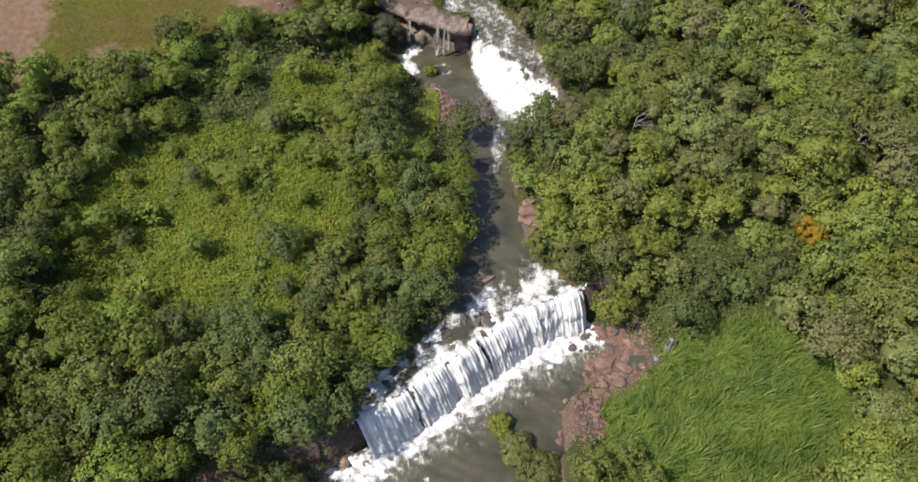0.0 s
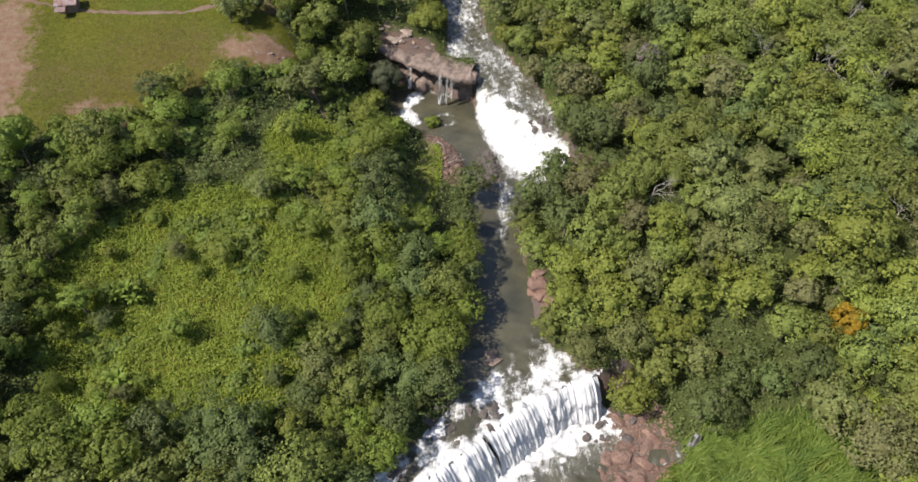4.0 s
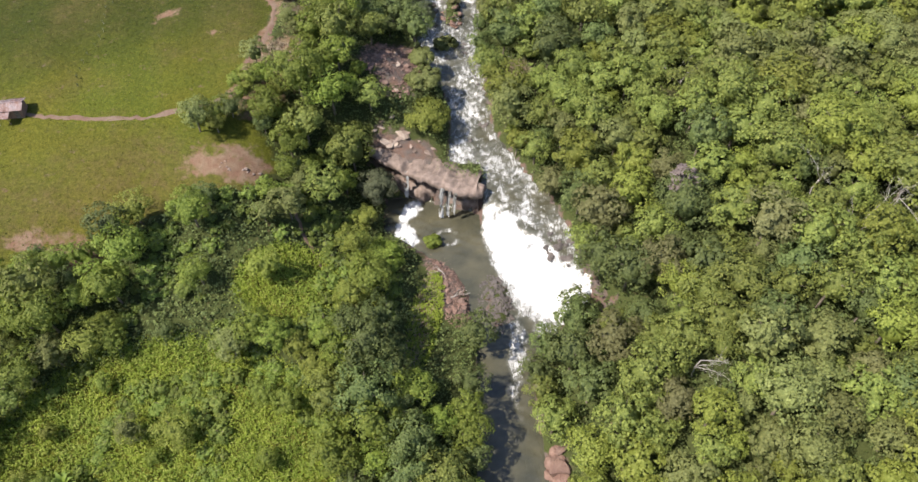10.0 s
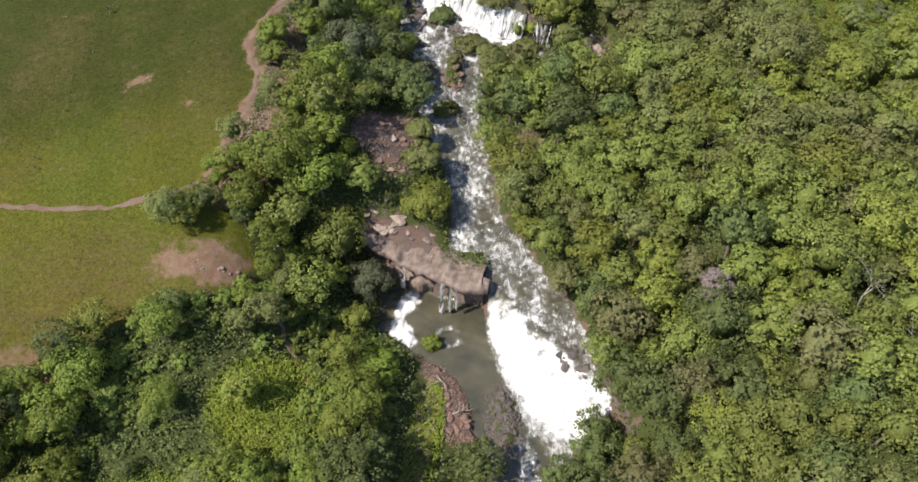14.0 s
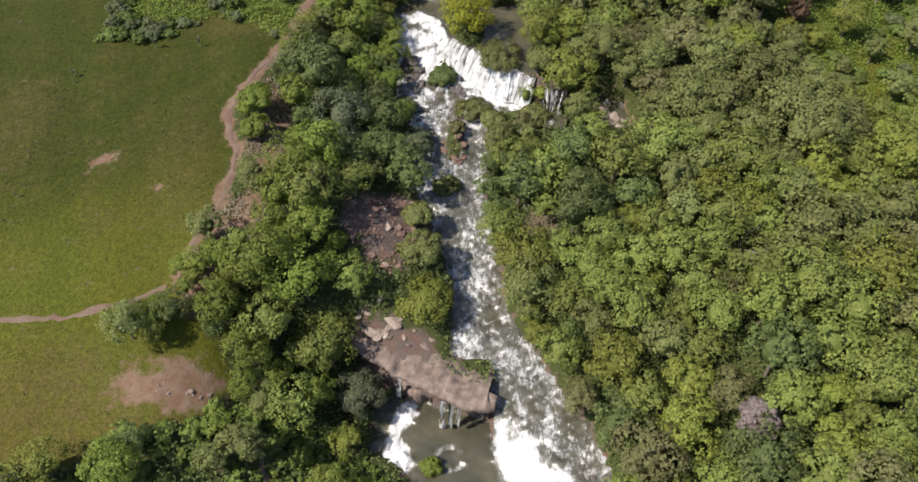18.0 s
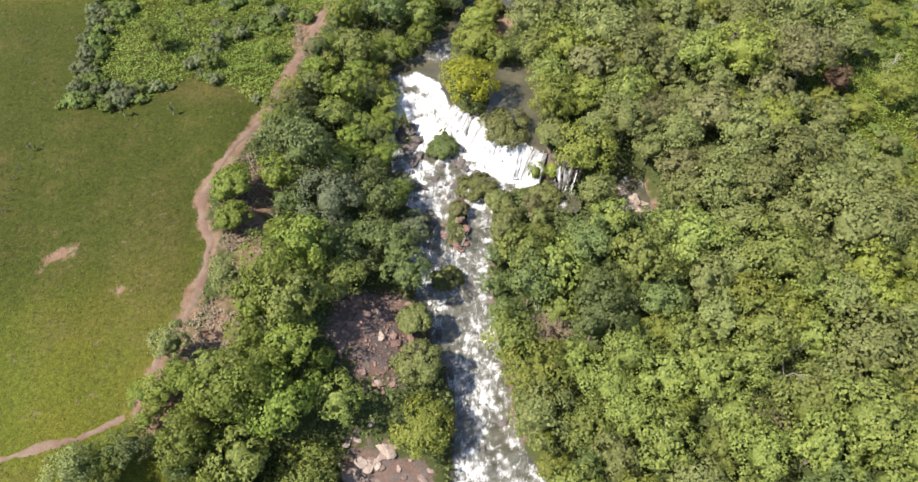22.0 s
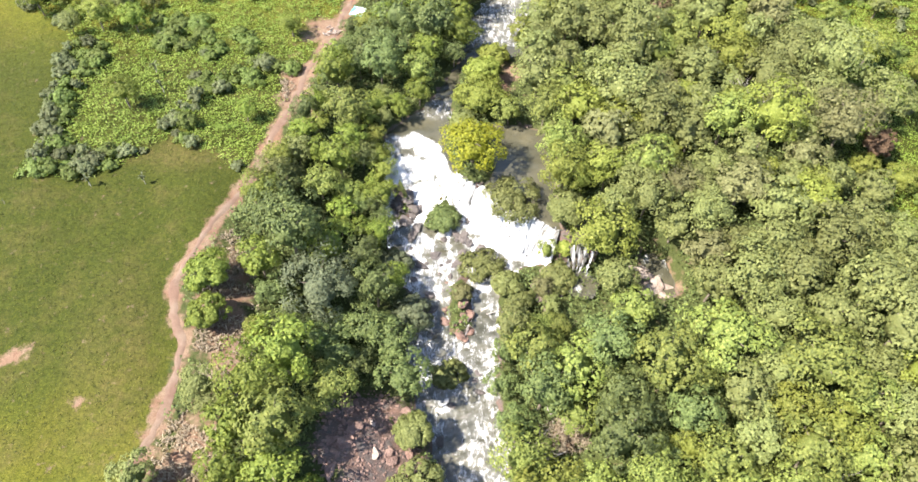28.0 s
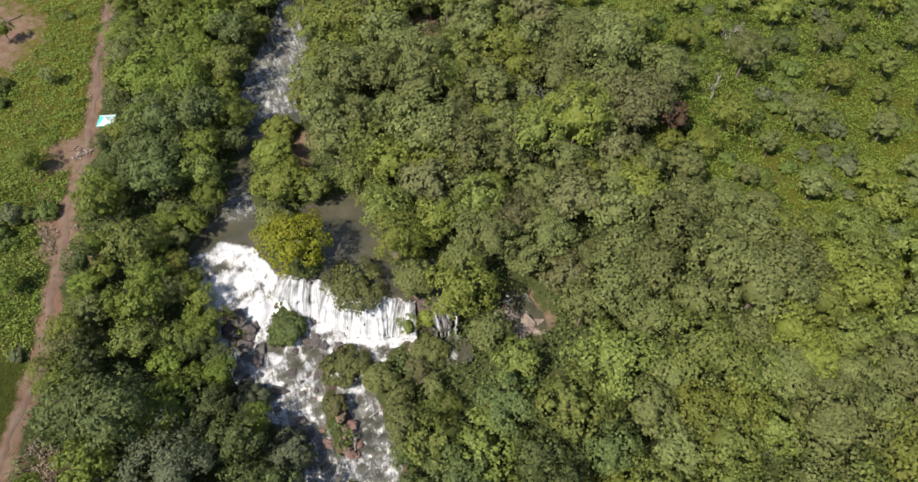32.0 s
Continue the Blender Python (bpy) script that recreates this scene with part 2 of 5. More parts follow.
m = Nodes("falling_water")
strand = m.noise(1.0, 6, 0.6, m.add("ShaderNodeMapping", {"Vector": m.add("ShaderNodeTexCoord").outputs["UV"], "Scale": (4.5, 0.35, 1)}).outputs[0], 0.5)
veil = m.noise(0.55, 3, 0.5, m.add("ShaderNodeTexCoord").outputs["UV"])
body = m.math("ADD", m.math("ADD", m.math("MULTIPLY", strand, 0.75), m.math("MULTIPLY", veil, 0.25)), m.math("SUBTRACT", m.attr("foam"), 0.5))
m.set(Base_Color=m.ramp(body, [(0.26, (0.068, 0.065, 0.056)), (0.42, (0.248, 0.254, 0.248)), (0.60, (0.521, 0.521, 0.515))]), Roughness=0.6)
m.bump(strand, 0.35, 0.12)
FALL = m.mat


# ---- plan ----
def col(text):
    """Knots of a line in the plan, written as 'a:b a:b'."""
    pairs = [p.split(":") for p in text.split()]
    return [float(p[0]) for p in pairs], [float(p[1]) for p in pairs]


LEFT = col("10:-34 25:-31 41:-23 46:-18 50:-17.5 55:-15.5 61:-10 66:-3.5 72:-1.5 77:-1 89:1.5 100:1 115:2 123:1 129:0 135:-3 138.5:-9 141:-12 145:-17.4 "
           "154:-17.5 156:-4 159:-3.7 171:-3.4 184:-8.5 191:-11.5 200:-12 210:-12.5 213:-16 221:-17 241:-17.8 246:-13 252:-8.5 262:-4 271:-1 277:-1 286:3.5 295:9 307:15 340:33")
RIGHT = col("10:10 25:14 39:19 52:19.6 59:25.7 67:29.5 73:27 75:24.5 80.5:17.7 83:14.8 94:13.6 106:12.3 113:12 118:16 123.6:20 127:25 132:23 141:21 148:18.5 157:12.5 "
            "167:6.5 182:4 191:2.5 206:3.5 211:3.5 214:8 215.5:13.5 217:14 228:13.5 241:13.2 243.5:9 245:-5 252:-4.5 258:-3 262:3 266:11 276:12 291:17 303:23 340:45")
LIP_LOW = col("-40:36 -20:45.6 -16:48.2 -9.4:52.6 -1.5:58.8 7.7:65.8 15.1:70.9 24.4:74.6 32:77")
LIP_MID = col("-40:168 -20:161.5 -13:157.4 -7:153.6 2.6:150.8 4.2:151.3 11:143.6 17:137.8 22:132.4 26:127 40:118")
LIP_TOP = col("-40:241 -17.6:241 -12:242 -7.5:239 -5:232 -2.5:229 1.5:226.5 4:223 7:220.5 10:219.6 13.2:217 30:216")
BED = col("120:-7.6 150:-6.5 165:-4.6 185:-2 205:0 213:2 232:3.4")
FOOT_MID = col("-40:150 1.5:149.5 3.5:144 5.5:138 8.6:131.5 11:126 15:123.5 20:122.5 26:122 40:110")
lerp = lambda v, k: np.interp(v, k[0], k[1])
smooth = lambda v, a, b: (lambda u: u * u * (3 - 2 * u))(np.clip((v - a) / (b - a), 0, 1))


def blob(x, y, cx, cy, rx, ry, turn=0.0):
    """1 inside an ellipse of the plan, falling to 0 at its edge."""
    c, s = math.cos(radians(turn)), math.sin(radians(turn))
    u, v = ((x - cx) * c + (y - cy) * s) / rx, (-(x - cx) * s + (y - cy) * c) / ry
    return 1 - smooth(np.sqrt(u * u + v * v), 0.75, 1.15)


def soft_blob(x, y, cx, cy, rx, ry, turn=0.0):
    """The same with a wide, gradual border."""
    c, s = math.cos(radians(turn)), math.sin(radians(turn))
    u, v = ((x - cx) * c + (y - cy) * s) / rx, (-(x - cx) * s + (y - cy) * c) / ry
    return 1 - smooth(np.sqrt(u * u + v * v), 0.35, 1.35)


def river_z(x, y, run=(0.8, 3.0, 0.8)):
    """The water's level. run: how far downstream each fall takes to come down."""
    low = np.full_like(x, -20.5)
    reach = -13.0 + 0.011 * np.clip(y - 75, 0, 60)
    z = low + (reach - low) * smooth(y - lerp(x, LIP_LOW), -run[0], 0)
    z = z + (lerp(y, BED) - z) * smooth(y - lerp(x, LIP_MID), -np.where(x > 3.4, np.maximum(lerp(x, LIP_MID) - lerp(x, FOOT_MID), 1.5), run[1] * 0.25), 0.3)
    top = 8.4 + 0.012 * np.clip(y - 240, 0, 100)
    return z + (top - z) * smooth(y - lerp(x, LIP_TOP), -np.interp(x, [-9, -2.5], [17.0, run[2] * 4]), 0)


def in_island(x, y):
    """The wooded island between the two upper channels, and rocky bars in the stream."""
    a = ((x + 1.5 + (y - 238) * 0.12) / 4.6) ** 2 + ((y - 238) / 10.5) ** 2 < 1
    a = a | ((((x - 2) / 7.5) ** 2 + ((y - 252) / 9.0) ** 2 < 1) & (x > -4.4))
    for cx, cy, rx, ry in ((-3.4, 206.5, 1.9, 6.0), (-13.8, 226.5, 1.2, 3.6), (-6.4, 226.5, 1.4, 1.8), (6.0, 126.5, 2.4, 5.5), (10.5, 211.5, 2.4, 3.0)):
        a = a | (((x - cx - 0.25 * np.sin(y * 1.7)) / rx) ** 2 + ((y - cy) / ry) ** 2 < 1)
    return a


def in_river(x, y):
    shelf = (x < 3.6) & (y > lerp(x, LIP_MID) + 0.6) & (y > 140) & (y < 158.5)   # the rock ledge beside the middle fall
    return (x > lerp(y, LEFT)) & (x < lerp(y, RIGHT)) & ~in_island(x, y) & ~shelf


def axis(lo, hi, step, far):
    a = list(np.arange(lo, hi + step / 2, step))
    s, v = step, hi
    while v < far:
        s *= 1.35
        v += s
        a.append(v)
    s, v, b = step, lo, []
    while v > -far:
        s *= 1.35
        v -= s
        b.append(v)
    return np.array(b[::-1] + a)


GX, GY = axis(-125, 160, 1.4, 3000), axis(5, 345, 1.4, 3000)
XX, YY = np.meshgrid(GX, GY)
# distance to the water's edge, over the plan
gx, gy = np.meshgrid(np.arange(-40, 60, 0.5), np.arange(5, 345, 0.5))
wet = in_river(gx, gy)
rim = np.zeros_like(wet)
rim[1:-1, 1:-1] = wet[1:-1, 1:-1] & ~(wet[:-2, 1:-1] & wet[2:, 1:-1] & wet[1:-1, :-2] & wet[1:-1, 2:])
rim[:2], rim[-2:] = False, False
EX, EY = gx[rim][::2], gy[rim][::2]


def edge_distance(x, y):
    x, y = np.asarray(x, float), np.asarray(y, float)
    out = np.empty(x.size)
    for k in range(0, x.size, 4000):
        a, b = x.ravel()[k:k + 4000, None], y.ravel()[k:k + 4000, None]
        out[k:k + 4000] = np.sqrt(((a - EX) ** 2 + (b - EY) ** 2).min(1))
    out = out.reshape(x.shape)
    return np.where(in_river(x, y), -out, out)


def waves(x, y, step, seed=0):
    """Gentle unevenness of the land, a few sines that do not line up."""
    r = np.random.RandomState(seed)
    z = 0
    for k in range(5):
        a, p = r.uniform(0, 2 * np.pi, 2)
        s = step * (0.6 + 0.35 * k)
        z = z + np.sin((x * np.cos(a) + y * np.sin(a)) * 2 * np.pi / s + p) / 5
    return z


HIGH_L = col("0:-12 40:-11 88:-9 112:-5 130:-0.5 150:5.5 165:7.5 200:9 250:8.6 300:9 345:10")
HIGH_R = col("0:-14 50:-11 75:-6 95:1 140:2.5 170:2 200:6.5 235:9.5 300:10 345:11")


# side streams: middle, half sizes, turn and water level
PUDDLES = ((18.4, 219.2, 2.0, 5.6, -12, 8.1), (17.0, 208.8, 2.6, 2.6, 0, 4.3), (30.2, 211.0, 2.2, 4.8, 15, 4.9), (39.2, 60.6, 2.6, 2.2, 0, -15.3), (34.6, 61.0, 2.0, 1.4, 10, -17.2))


tall_zone = lambda x, y: np.maximum(blob(x, y, -50, 88, 30, 26, 10), blob(x, y, -33, 125, 10, 9))


def land_z(x, y, d=None):
    d = edge_distance(x, y) if d is None else d
    w = river_z(x, np.clip(y, 5, 345))
    left = x < (lerp(y, LEFT) + lerp(y, RIGHT)) / 2
    high = np.where(left, lerp(y, HIGH_L) + np.clip(-x - 66, 0, 60) * 0.16 * smooth(y, 165, 110),
                    lerp(y, HIGH_R) + np.clip(x - 45, 0, 80) * 0.05)
    run = np.where(left, 34.0, 30.0)
    rise = np.clip(d, 0, None)
    z = w + 0.9 * smooth(d, 0, 1.6) + (np.maximum(high - w, 0.6) - 0.6) * smooth(rise, 0, run) + 0.5 * waves(x, y, 23) * smooth(d, 2, 12)
    z = z + 0.55 * waves(x, y, 6.5, 27) * tall_zone(x, y) * (d > 4)
    isl = (d > 0) & in_island(x, y) & (y > 228.3)
    z = np.where(isl, 8.4 + 0.9 * smooth(d, 0, 2.5), z)
    for cx, cy, rx, ry, turn, level in PUDDLES:
        z = z + (level - 0.45 - z) * blob(x, y, cx, cy, rx + 0.8, ry + 0.8, turn) * (d > 0)
    return np.where(d < 0, w - 1.3 * smooth(-d, 0, 1.5) - 0.05, z)


DD = edge_distance(XX, YY)
ZZ = land_z(XX, YY, DD)


def ground_z(x, y):
    """The height of the ground sheet itself."""
    x, y = np.asarray(x, float), np.asarray(y, float)
    i, j = np.clip(np.searchsorted(GX, x) - 1, 0, len(GX) - 2), np.clip(np.searchsorted(GY, y) - 1, 0, len(GY) - 2)
    u, v = (x - GX[i]) / (GX[i + 1] - GX[i]), (y - GY[j]) / (GY[j + 1] - GY[j])
    return (ZZ[j, i] * (1 - u) + ZZ[j, i + 1] * u) * (1 - v) + (ZZ[j + 1, i] * (1 - u) + ZZ[j + 1, i + 1] * u) * v


TRACK_X = col("120:-24 131.5:-29 140:-33.4 147:-38 156:-44 165:-50 172:-48.9 181:-46 186:-45.7 195:-45 199:-47 206:-49.5 212:-47.5 218:-45.5 228.5:-42.2 237:-39.3 247:-37.2 259:-34.8 272:-30.5 281:-28.8 300:-25.3 321:-21 360:-14")
FIELD_E = col("100:-85 118:-100 122:-75 126:-69 134:-67 137:-60 141:-54 144:-43 150:-39.5 157:-43 165:-50 172:-49 195:-46 206:-50 218:-46 231:-44")


def meadow(x, y):
    """The grazed field beside the track."""
    top = lerp(x, col("-130:300 -88:272 -84:245 -81:230 -72:229 -65:233 -59:239 -48:234.5 -44:231"))
    bottom = lerp(x, col("-130:112 -100:118 -77:128 -72:125 -68:133 -60:136.5 -54:140.5 -42:144 -38:147"))
    return (x < lerp(y, FIELD_E) + 1) & (y > bottom) & (y < top)


reed_zone = lambda x, y: np.maximum(blob(x, y, 46, 48, 21, 16, 20), blob(x, y, 62, 40, 16, 10))
vine_zone = lambda x, y: ((x < lerp(y, TRACK_X) - 1.5) & (y > 229) & ~meadow(x, y)) | ((x > 67) & (y > 188))


def grid_mesh(name, X, Y, Z, keep=None):
    h, w = X.shape
    v = np.stack([X.ravel(), Y.ravel(), Z.ravel()], 1)
    i = (np.arange(h - 1)[:, None] * w + np.arange(w - 1)).ravel()
    f = np.stack([i, i + 1, i + w + 1, i + w], 1)
    if keep is not None:
        f = f[keep.ravel()]
        used = np.unique(f)
        back = np.zeros(len(v), int)
        back[used] = np.arange(len(used))
        v, f = v[used], back[f]
    else:
        used = np.arange(len(v))
    return raw_mesh(name, v, f), used


def raw_mesh(name, v, f, mat_index=None, flat=False):
    """A mesh from arrays of corners and of faces that all have as many sides."""
    me = bpy.data.meshes.new(name)
    v, f = np.asarray(v, float), np.asarray(f, np.int32)
    me.vertices.add(len(v)), me.loops.add(f.size), me.polygons.add(len(f))
    me.vertices.foreach_set("co", v.ravel())
    me.loops.foreach_set("vertex_index", f.ravel())
    me.polygons.foreach_set("loop_start", np.arange(0, f.size, f.shape[1], dtype=np.int32))
    if mat_index is not None:
        me.polygons.foreach_set("material_index", np.asarray(mat_index, np.int32))
    me.update(calc_edges=True)
    me.polygons.foreach_set("use_smooth", np.full(len(f), not flat))
    return me


def put_attr(me, name, values):
    me.attributes.new(name, "FLOAT", "POINT").data.foreach_set("value", np.asarray(values, np.float32).ravel())


def part(name, bm, material, parent=None, label=""):
    """Links a bmesh or a mesh as one object, under a thing or a part."""
    me = bm
    if isinstance(bm, bmesh.types.BMesh):
        me = bpy.data.meshes.new(name)
        bm.to_mesh(me)
        bm.free()
    if material is not None and not me.materials:
        me.materials.append(material)
    ob = new(name, me)
    if parent is not None:
        ob.parent = parent
    return tagged(ob, label)


# ---- ground ----
me, _ = grid_mesh("ground", XX, YY, ZZ)
mead = np.maximum.reduce([meadow(XX, YY).astype(float), tall_zone(XX, YY), vine_zone(XX, YY) * 0.95, reed_zone(XX, YY) * 0.8])
WU, WV = XX + 2.2 * waves(XX, YY, 7, 21), YY + 2.2 * waves(XX, YY, 6, 22)
soil_v, dry_v = np.zeros_like(XX), np.zeros_like(XX)
for b in ((-48, 148, 9, 4.5, 5), (-72, 128, 7, 3.5, -30), (-82, 131, 4, 3, 0), (-69.5, 192, 3.2, 1.6, 20), (-56, 185, 3, 1.3, -30), (-107, 142, 11, 30, 12),
          (-41, 178, 4.5, 7, 5), (-40, 200, 4.5, 16, 10), (-44, 165, 6, 4, 30), (-36, 252, 3.5, 12, 20), (-33, 273, 6, 4, 30), (-52, 317, 17, 17, 15), (6.5, 257, 2.6, 6, -10), (41, 282, 4, 6, 0),
          (-8, 122, 1.0, 9, -8), (-22, 42, 5, 3, 0), (-40, 37, 4, 4, 0), (12, 184, 3.5, 2.5, 0), (30, 210, 3, 5, 15), (-85, 70, 1, 1, 0)):
    soil_v = np.maximum(soil_v, soft_blob(WU, WV, *b))
near_track = np.abs(XX + 0.8 * waves(XX, YY, 5, 41) - lerp(YY, TRACK_X))
soil_v = np.maximum(soil_v, 0.95 * smooth(near_track, np.interp(YY, [165, 225, 240, 300], [1.4, 1.6, 2.2, 2.0]), 0.7) * smooth(YY, 162, 168))
slope = np.hypot(np.gradient(ZZ, axis=0) / np.gradient(GY)[:, None], np.gradient(ZZ, axis=1) / np.gradient(GX)[None])
rock_v = np.where(DD < 0.4, 1.0, 0.0) * smooth(YY, 5, 12)
rock_v = np.maximum(rock_v, smooth(slope, 0.9, 1.6) * smooth(DD, 9, 4))
for b in ((31, 62, 6, 10, -25), (22, 50, 5, 6, 0), (-4, 130, 4.5, 10, 18), (-16.5, 181, 8, 10, 10), (-14, 160, 9, 5, -15), (15, 92, 2.5, 6, 0), (29, 210, 3, 5, 15)):
    rock_v = np.maximum(rock_v, soft_blob(WU, WV, *b))
for b in ((-62, 144, 20, 11, -8, 0.75), (-86, 138, 16, 9, 0, 0.7), (-56, 235, 10, 5, 0, 0.6), (-90, 200, 8, 16, 0, 0.5), (-55, 190, 7, 22, 8, 0.35)):
    dry_v = np.maximum(dry_v, b[5] * soft_blob(WU, WV, *b[:5]))
# the far end of the field: darker grass plus painted cloud shade
lush_shade_at = lambda x, y: smooth(y + 4 * waves(x, y, 9, 71) - 0.25 * (x + 60), 168, 198) * smooth(y, 285, 255)
put_attr(me, "lush", lush_shade_at(XX, YY)), put_attr(me, "dry", dry_v), put_attr(me, "turf", mead), put_attr(me, "soil", soil_v), put_attr(me, "rock", rock_v)
me.materials.append(GROUND)
tagged(new("ground", me), "sloping river valley ground with turf, litter and red soil", "ground", kind="structure")

# dirt track along the field, with the branch to the hut
def strip(name, pts, width, lift, mat, seed):
    r = np.random.RandomState(seed)
    pts = np.array(pts)
    d = np.gradient(pts, axis=0)
    nrm = np.stack([-d[:, 1], d[:, 0]], 1) / np.hypot(d[:, 0], d[:, 1])[:, None]
    wob = np.convolve(r.uniform(0.3, 1.7, len(pts) + 2), np.ones(3) / 3, "valid")
    us = np.linspace(-1, 1, 9)
    P = pts[:, None] + nrm[:, None] * (us[None, :, None] * width * wob[:, None, None] / 2) + nrm[:, None] * (r.normal(0, 0.13, (len(pts), 1, 1)))
    Z = ground_z(P[..., 0], P[..., 1]) + lift * (1.15 - us[None] ** 2)
    me, _ = grid_mesh(name, P[..., 0], P[..., 1], Z)
    me.materials.append(mat)
    return tagged(new(name, me), "rutted red-brown dirt track beside the field", "dirt track", kind="structure")


ty = np.arange(165, 352, 1.0)
strip("dirt_track", np.stack([lerp(ty, TRACK_X) + 0.4 * np.sin(ty * 0.31), ty], 1), 1.15, 0.07, TRACK, 1)
ty = np.arange(124, 148, 1.0)
strip("footpath", np.stack([lerp(ty, TRACK_X) + 0.5 * np.sin(ty * 0.4), ty], 1), 0.8, 0.07, TRACK, 3)
tx = np.arange(-120, -50, 1.0)
strip("dirt_track_branch", np.stack([tx, lerp(tx, col("-120:166 -96:161 -88:159.3 -76:158.5 -66:158.9 -57:161.5 -51:164.8"))], 1), 1.0, 0.07, TRACK, 2)

# ---- water ----
ws = 0.4
WX, WY = np.meshgrid(np.arange(-36, 46, ws), np.arange(14, 340, ws))
cx, cy = WX[:-1, :-1] + ws / 2, WY[:-1, :-1] + ws / 2
near = np.zeros(cx.shape, bool)
for ox, oy in ((0, 0), (1.2, 0), (-1.2, 0), (0, 1.2), (0, -1.2)):
    near |= in_river(cx + ox, cy + oy)
s_low, s_top = cy - lerp(cx, LIP_LOW), cy - lerp(cx, LIP_TOP)
s_mid = cy - lerp(cx, LIP_MID)
in_fall = ((s_low > -2.4) & (s_low < 0.2)) | ((s_top > -2.8) & (s_top < 0.2) & (cx > -3)) | ((s_mid < 0.8) & (s_mid > -0.6) & (cx < 3.4) & (cx > -30))


def foam_at(x, y):
    """How white the water is: falls and their feet, rapids, quiet pools."""
    sl, sm, st = y - lerp(x, LIP_LOW), y - lerp(x, LIP_MID), y - lerp(x, LIP_TOP)
    f = 0.12 * np.ones_like(x)
    rag = waves(x, y, 4.5, 12) * 1.6 + waves(x, y, 2.0, 13)
    f = np.maximum(f, 1.30 * smooth(sl + 1.3 * rag, -12.5, -6.5) * (sl < 0))
    f = np.maximum(f, 0.50 * smooth(sl, -26, -9) * (sl < 0))
    crest = waves(x, y, 1.6, 51) * 0.5 + waves(x, y, 0.9, 52) * 0.35
    f = np.maximum(f, (0.60 + 0.62 * waves(x, y, 6, 14) + 0.45 * crest) * smooth(sl + 1.6 * rag, 17, 7) * (sl >= 0))
    f = np.maximum(f, (0.98 + 0.5 * waves(x, y, 3, 16)) * smooth(sl + rag, 3.6, 0.6) * (sl >= 0) - 0.9 * blob(x, y, 5.2, 66.2, 2.2, 3.4, 20) - 0.7 * blob(x, y, -9.5, 56.6, 3.5, 1.4, 35))
    f = np.maximum(f, (0.60 + 0.30 * crest) * smooth(y, 88, 116) * smooth(y, 128, 120) * smooth(np.abs(x + 1.6 * waves(x, y, 8, 91) - 9.0 - 0.05 * (y - 112)), 3.8, 0.4))
    f = np.maximum(f, (1.02 + 0.22 * waves(x, y, 3.2, 23) + 0.30 * crest) * smooth(y - lerp(x, FOOT_MID) + 1.3 * rag, -5.5, 3.5) * smooth(sm + 1.9 * rag, 5.5, -7.5) * smooth(x + 0.5 * crest, 2.0, 4.2))
    f = np.maximum(f, 0.60 * smooth(y - lerp(x, FOOT_MID) + 1.6 * rag, -9, -1) * smooth(sm, 2, -4) * smooth(x, 1, 5) * (y > 116))
    f = np.maximum(f, 0.42 * smooth(sm, -16, -9) * smooth(x, 0, 5) * (y > 116) * (sm < 0))
    f = np.maximum(f, (0.49 + 0.16 * waves(x, y, 9, 4) + 0.28 * crest) * smooth(sm, -1, 1) * smooth(y, 218, 212) * (y > 120))
    f = np.maximum(f, (0.52 + 0.28 * waves(x, y, 5, 19) + 0.30 * crest) * smooth(y, 204, 212) * smooth(st, -1.5, -8))
    f = np.maximum(f, (0.72 + 0.42 * waves(x, y, 5, 17) + 0.42 * crest) * smooth(x, -4.0, -5.5) * smooth(st + rag, -21, -13) * smooth(st + 0.4 * rag, 1.5, -1.8) - 0.55 * blob(x, y, -13.5, 226, 2.4, 5, 30))
    f = np.maximum(f, (1.0 + 0.4 * waves(x, y, 3, 18) + 0.4 * crest) * (x > -4.5) * smooth(st + rag, -8.5, -4.5) * (st < 0.3) * smooth(x, 15, 13))
    f = np.maximum(f, 0.46 * smooth(y, 243, 246) * (x < 3) * smooth(y, 258, 250))
    f = np.maximum(f, 0.50 * smooth(y, 264, 270))
    f = np.maximum(f, (1.0 + 0.3 * crest) * np.maximum(soft_blob(x + 0.4 * rag, y, -12.4, 150.2, 2.2, 4.6, -31), soft_blob(x + 0.4 * rag, y, -13.0, 143.8, 2.6, 4.6, 22)))
    ring = np.hypot((x + 4.2) / 2.6, (y - 143.2) / 2.2)
    return np.maximum(f, (0.42 + 0.25 * waves(x, y, 3, 15)) * smooth(np.abs(ring - 0.9), 0.7, 0.1))


F = foam_at(WX, WY)
rng = np.random.RandomState(3)
chop = np.zeros_like(WX)
for k in range(14):
    a, p = rng.uniform(-0.9, 0.9), rng.uniform(0, 6.28)
    L = rng.uniform(1.1, 4.5)
    chop += np.sin((WX * np.sin(a) + WY * np.cos(a)) * 6.283 / L + p + 1.5 * np.sin(WX * 0.7 + k)) / 14 * 2.2
WZ = river_z(WX, WY, (2.2, 3, 0.9)) + chop * np.where(F > 0.9, 0.7, np.clip(F, 0.06, 0.75) * 0.75)
WZ += rng.normal(0, 1, WX.shape) * np.where(F > 0.85, 0.22, np.where(F > 0.4, 0.05, 0.004))
me, used = grid_mesh("river_water", WX, WY, WZ, near & ~in_fall)
put_attr(me, "foam", F.ravel()[used])
me.materials.append(WATER)
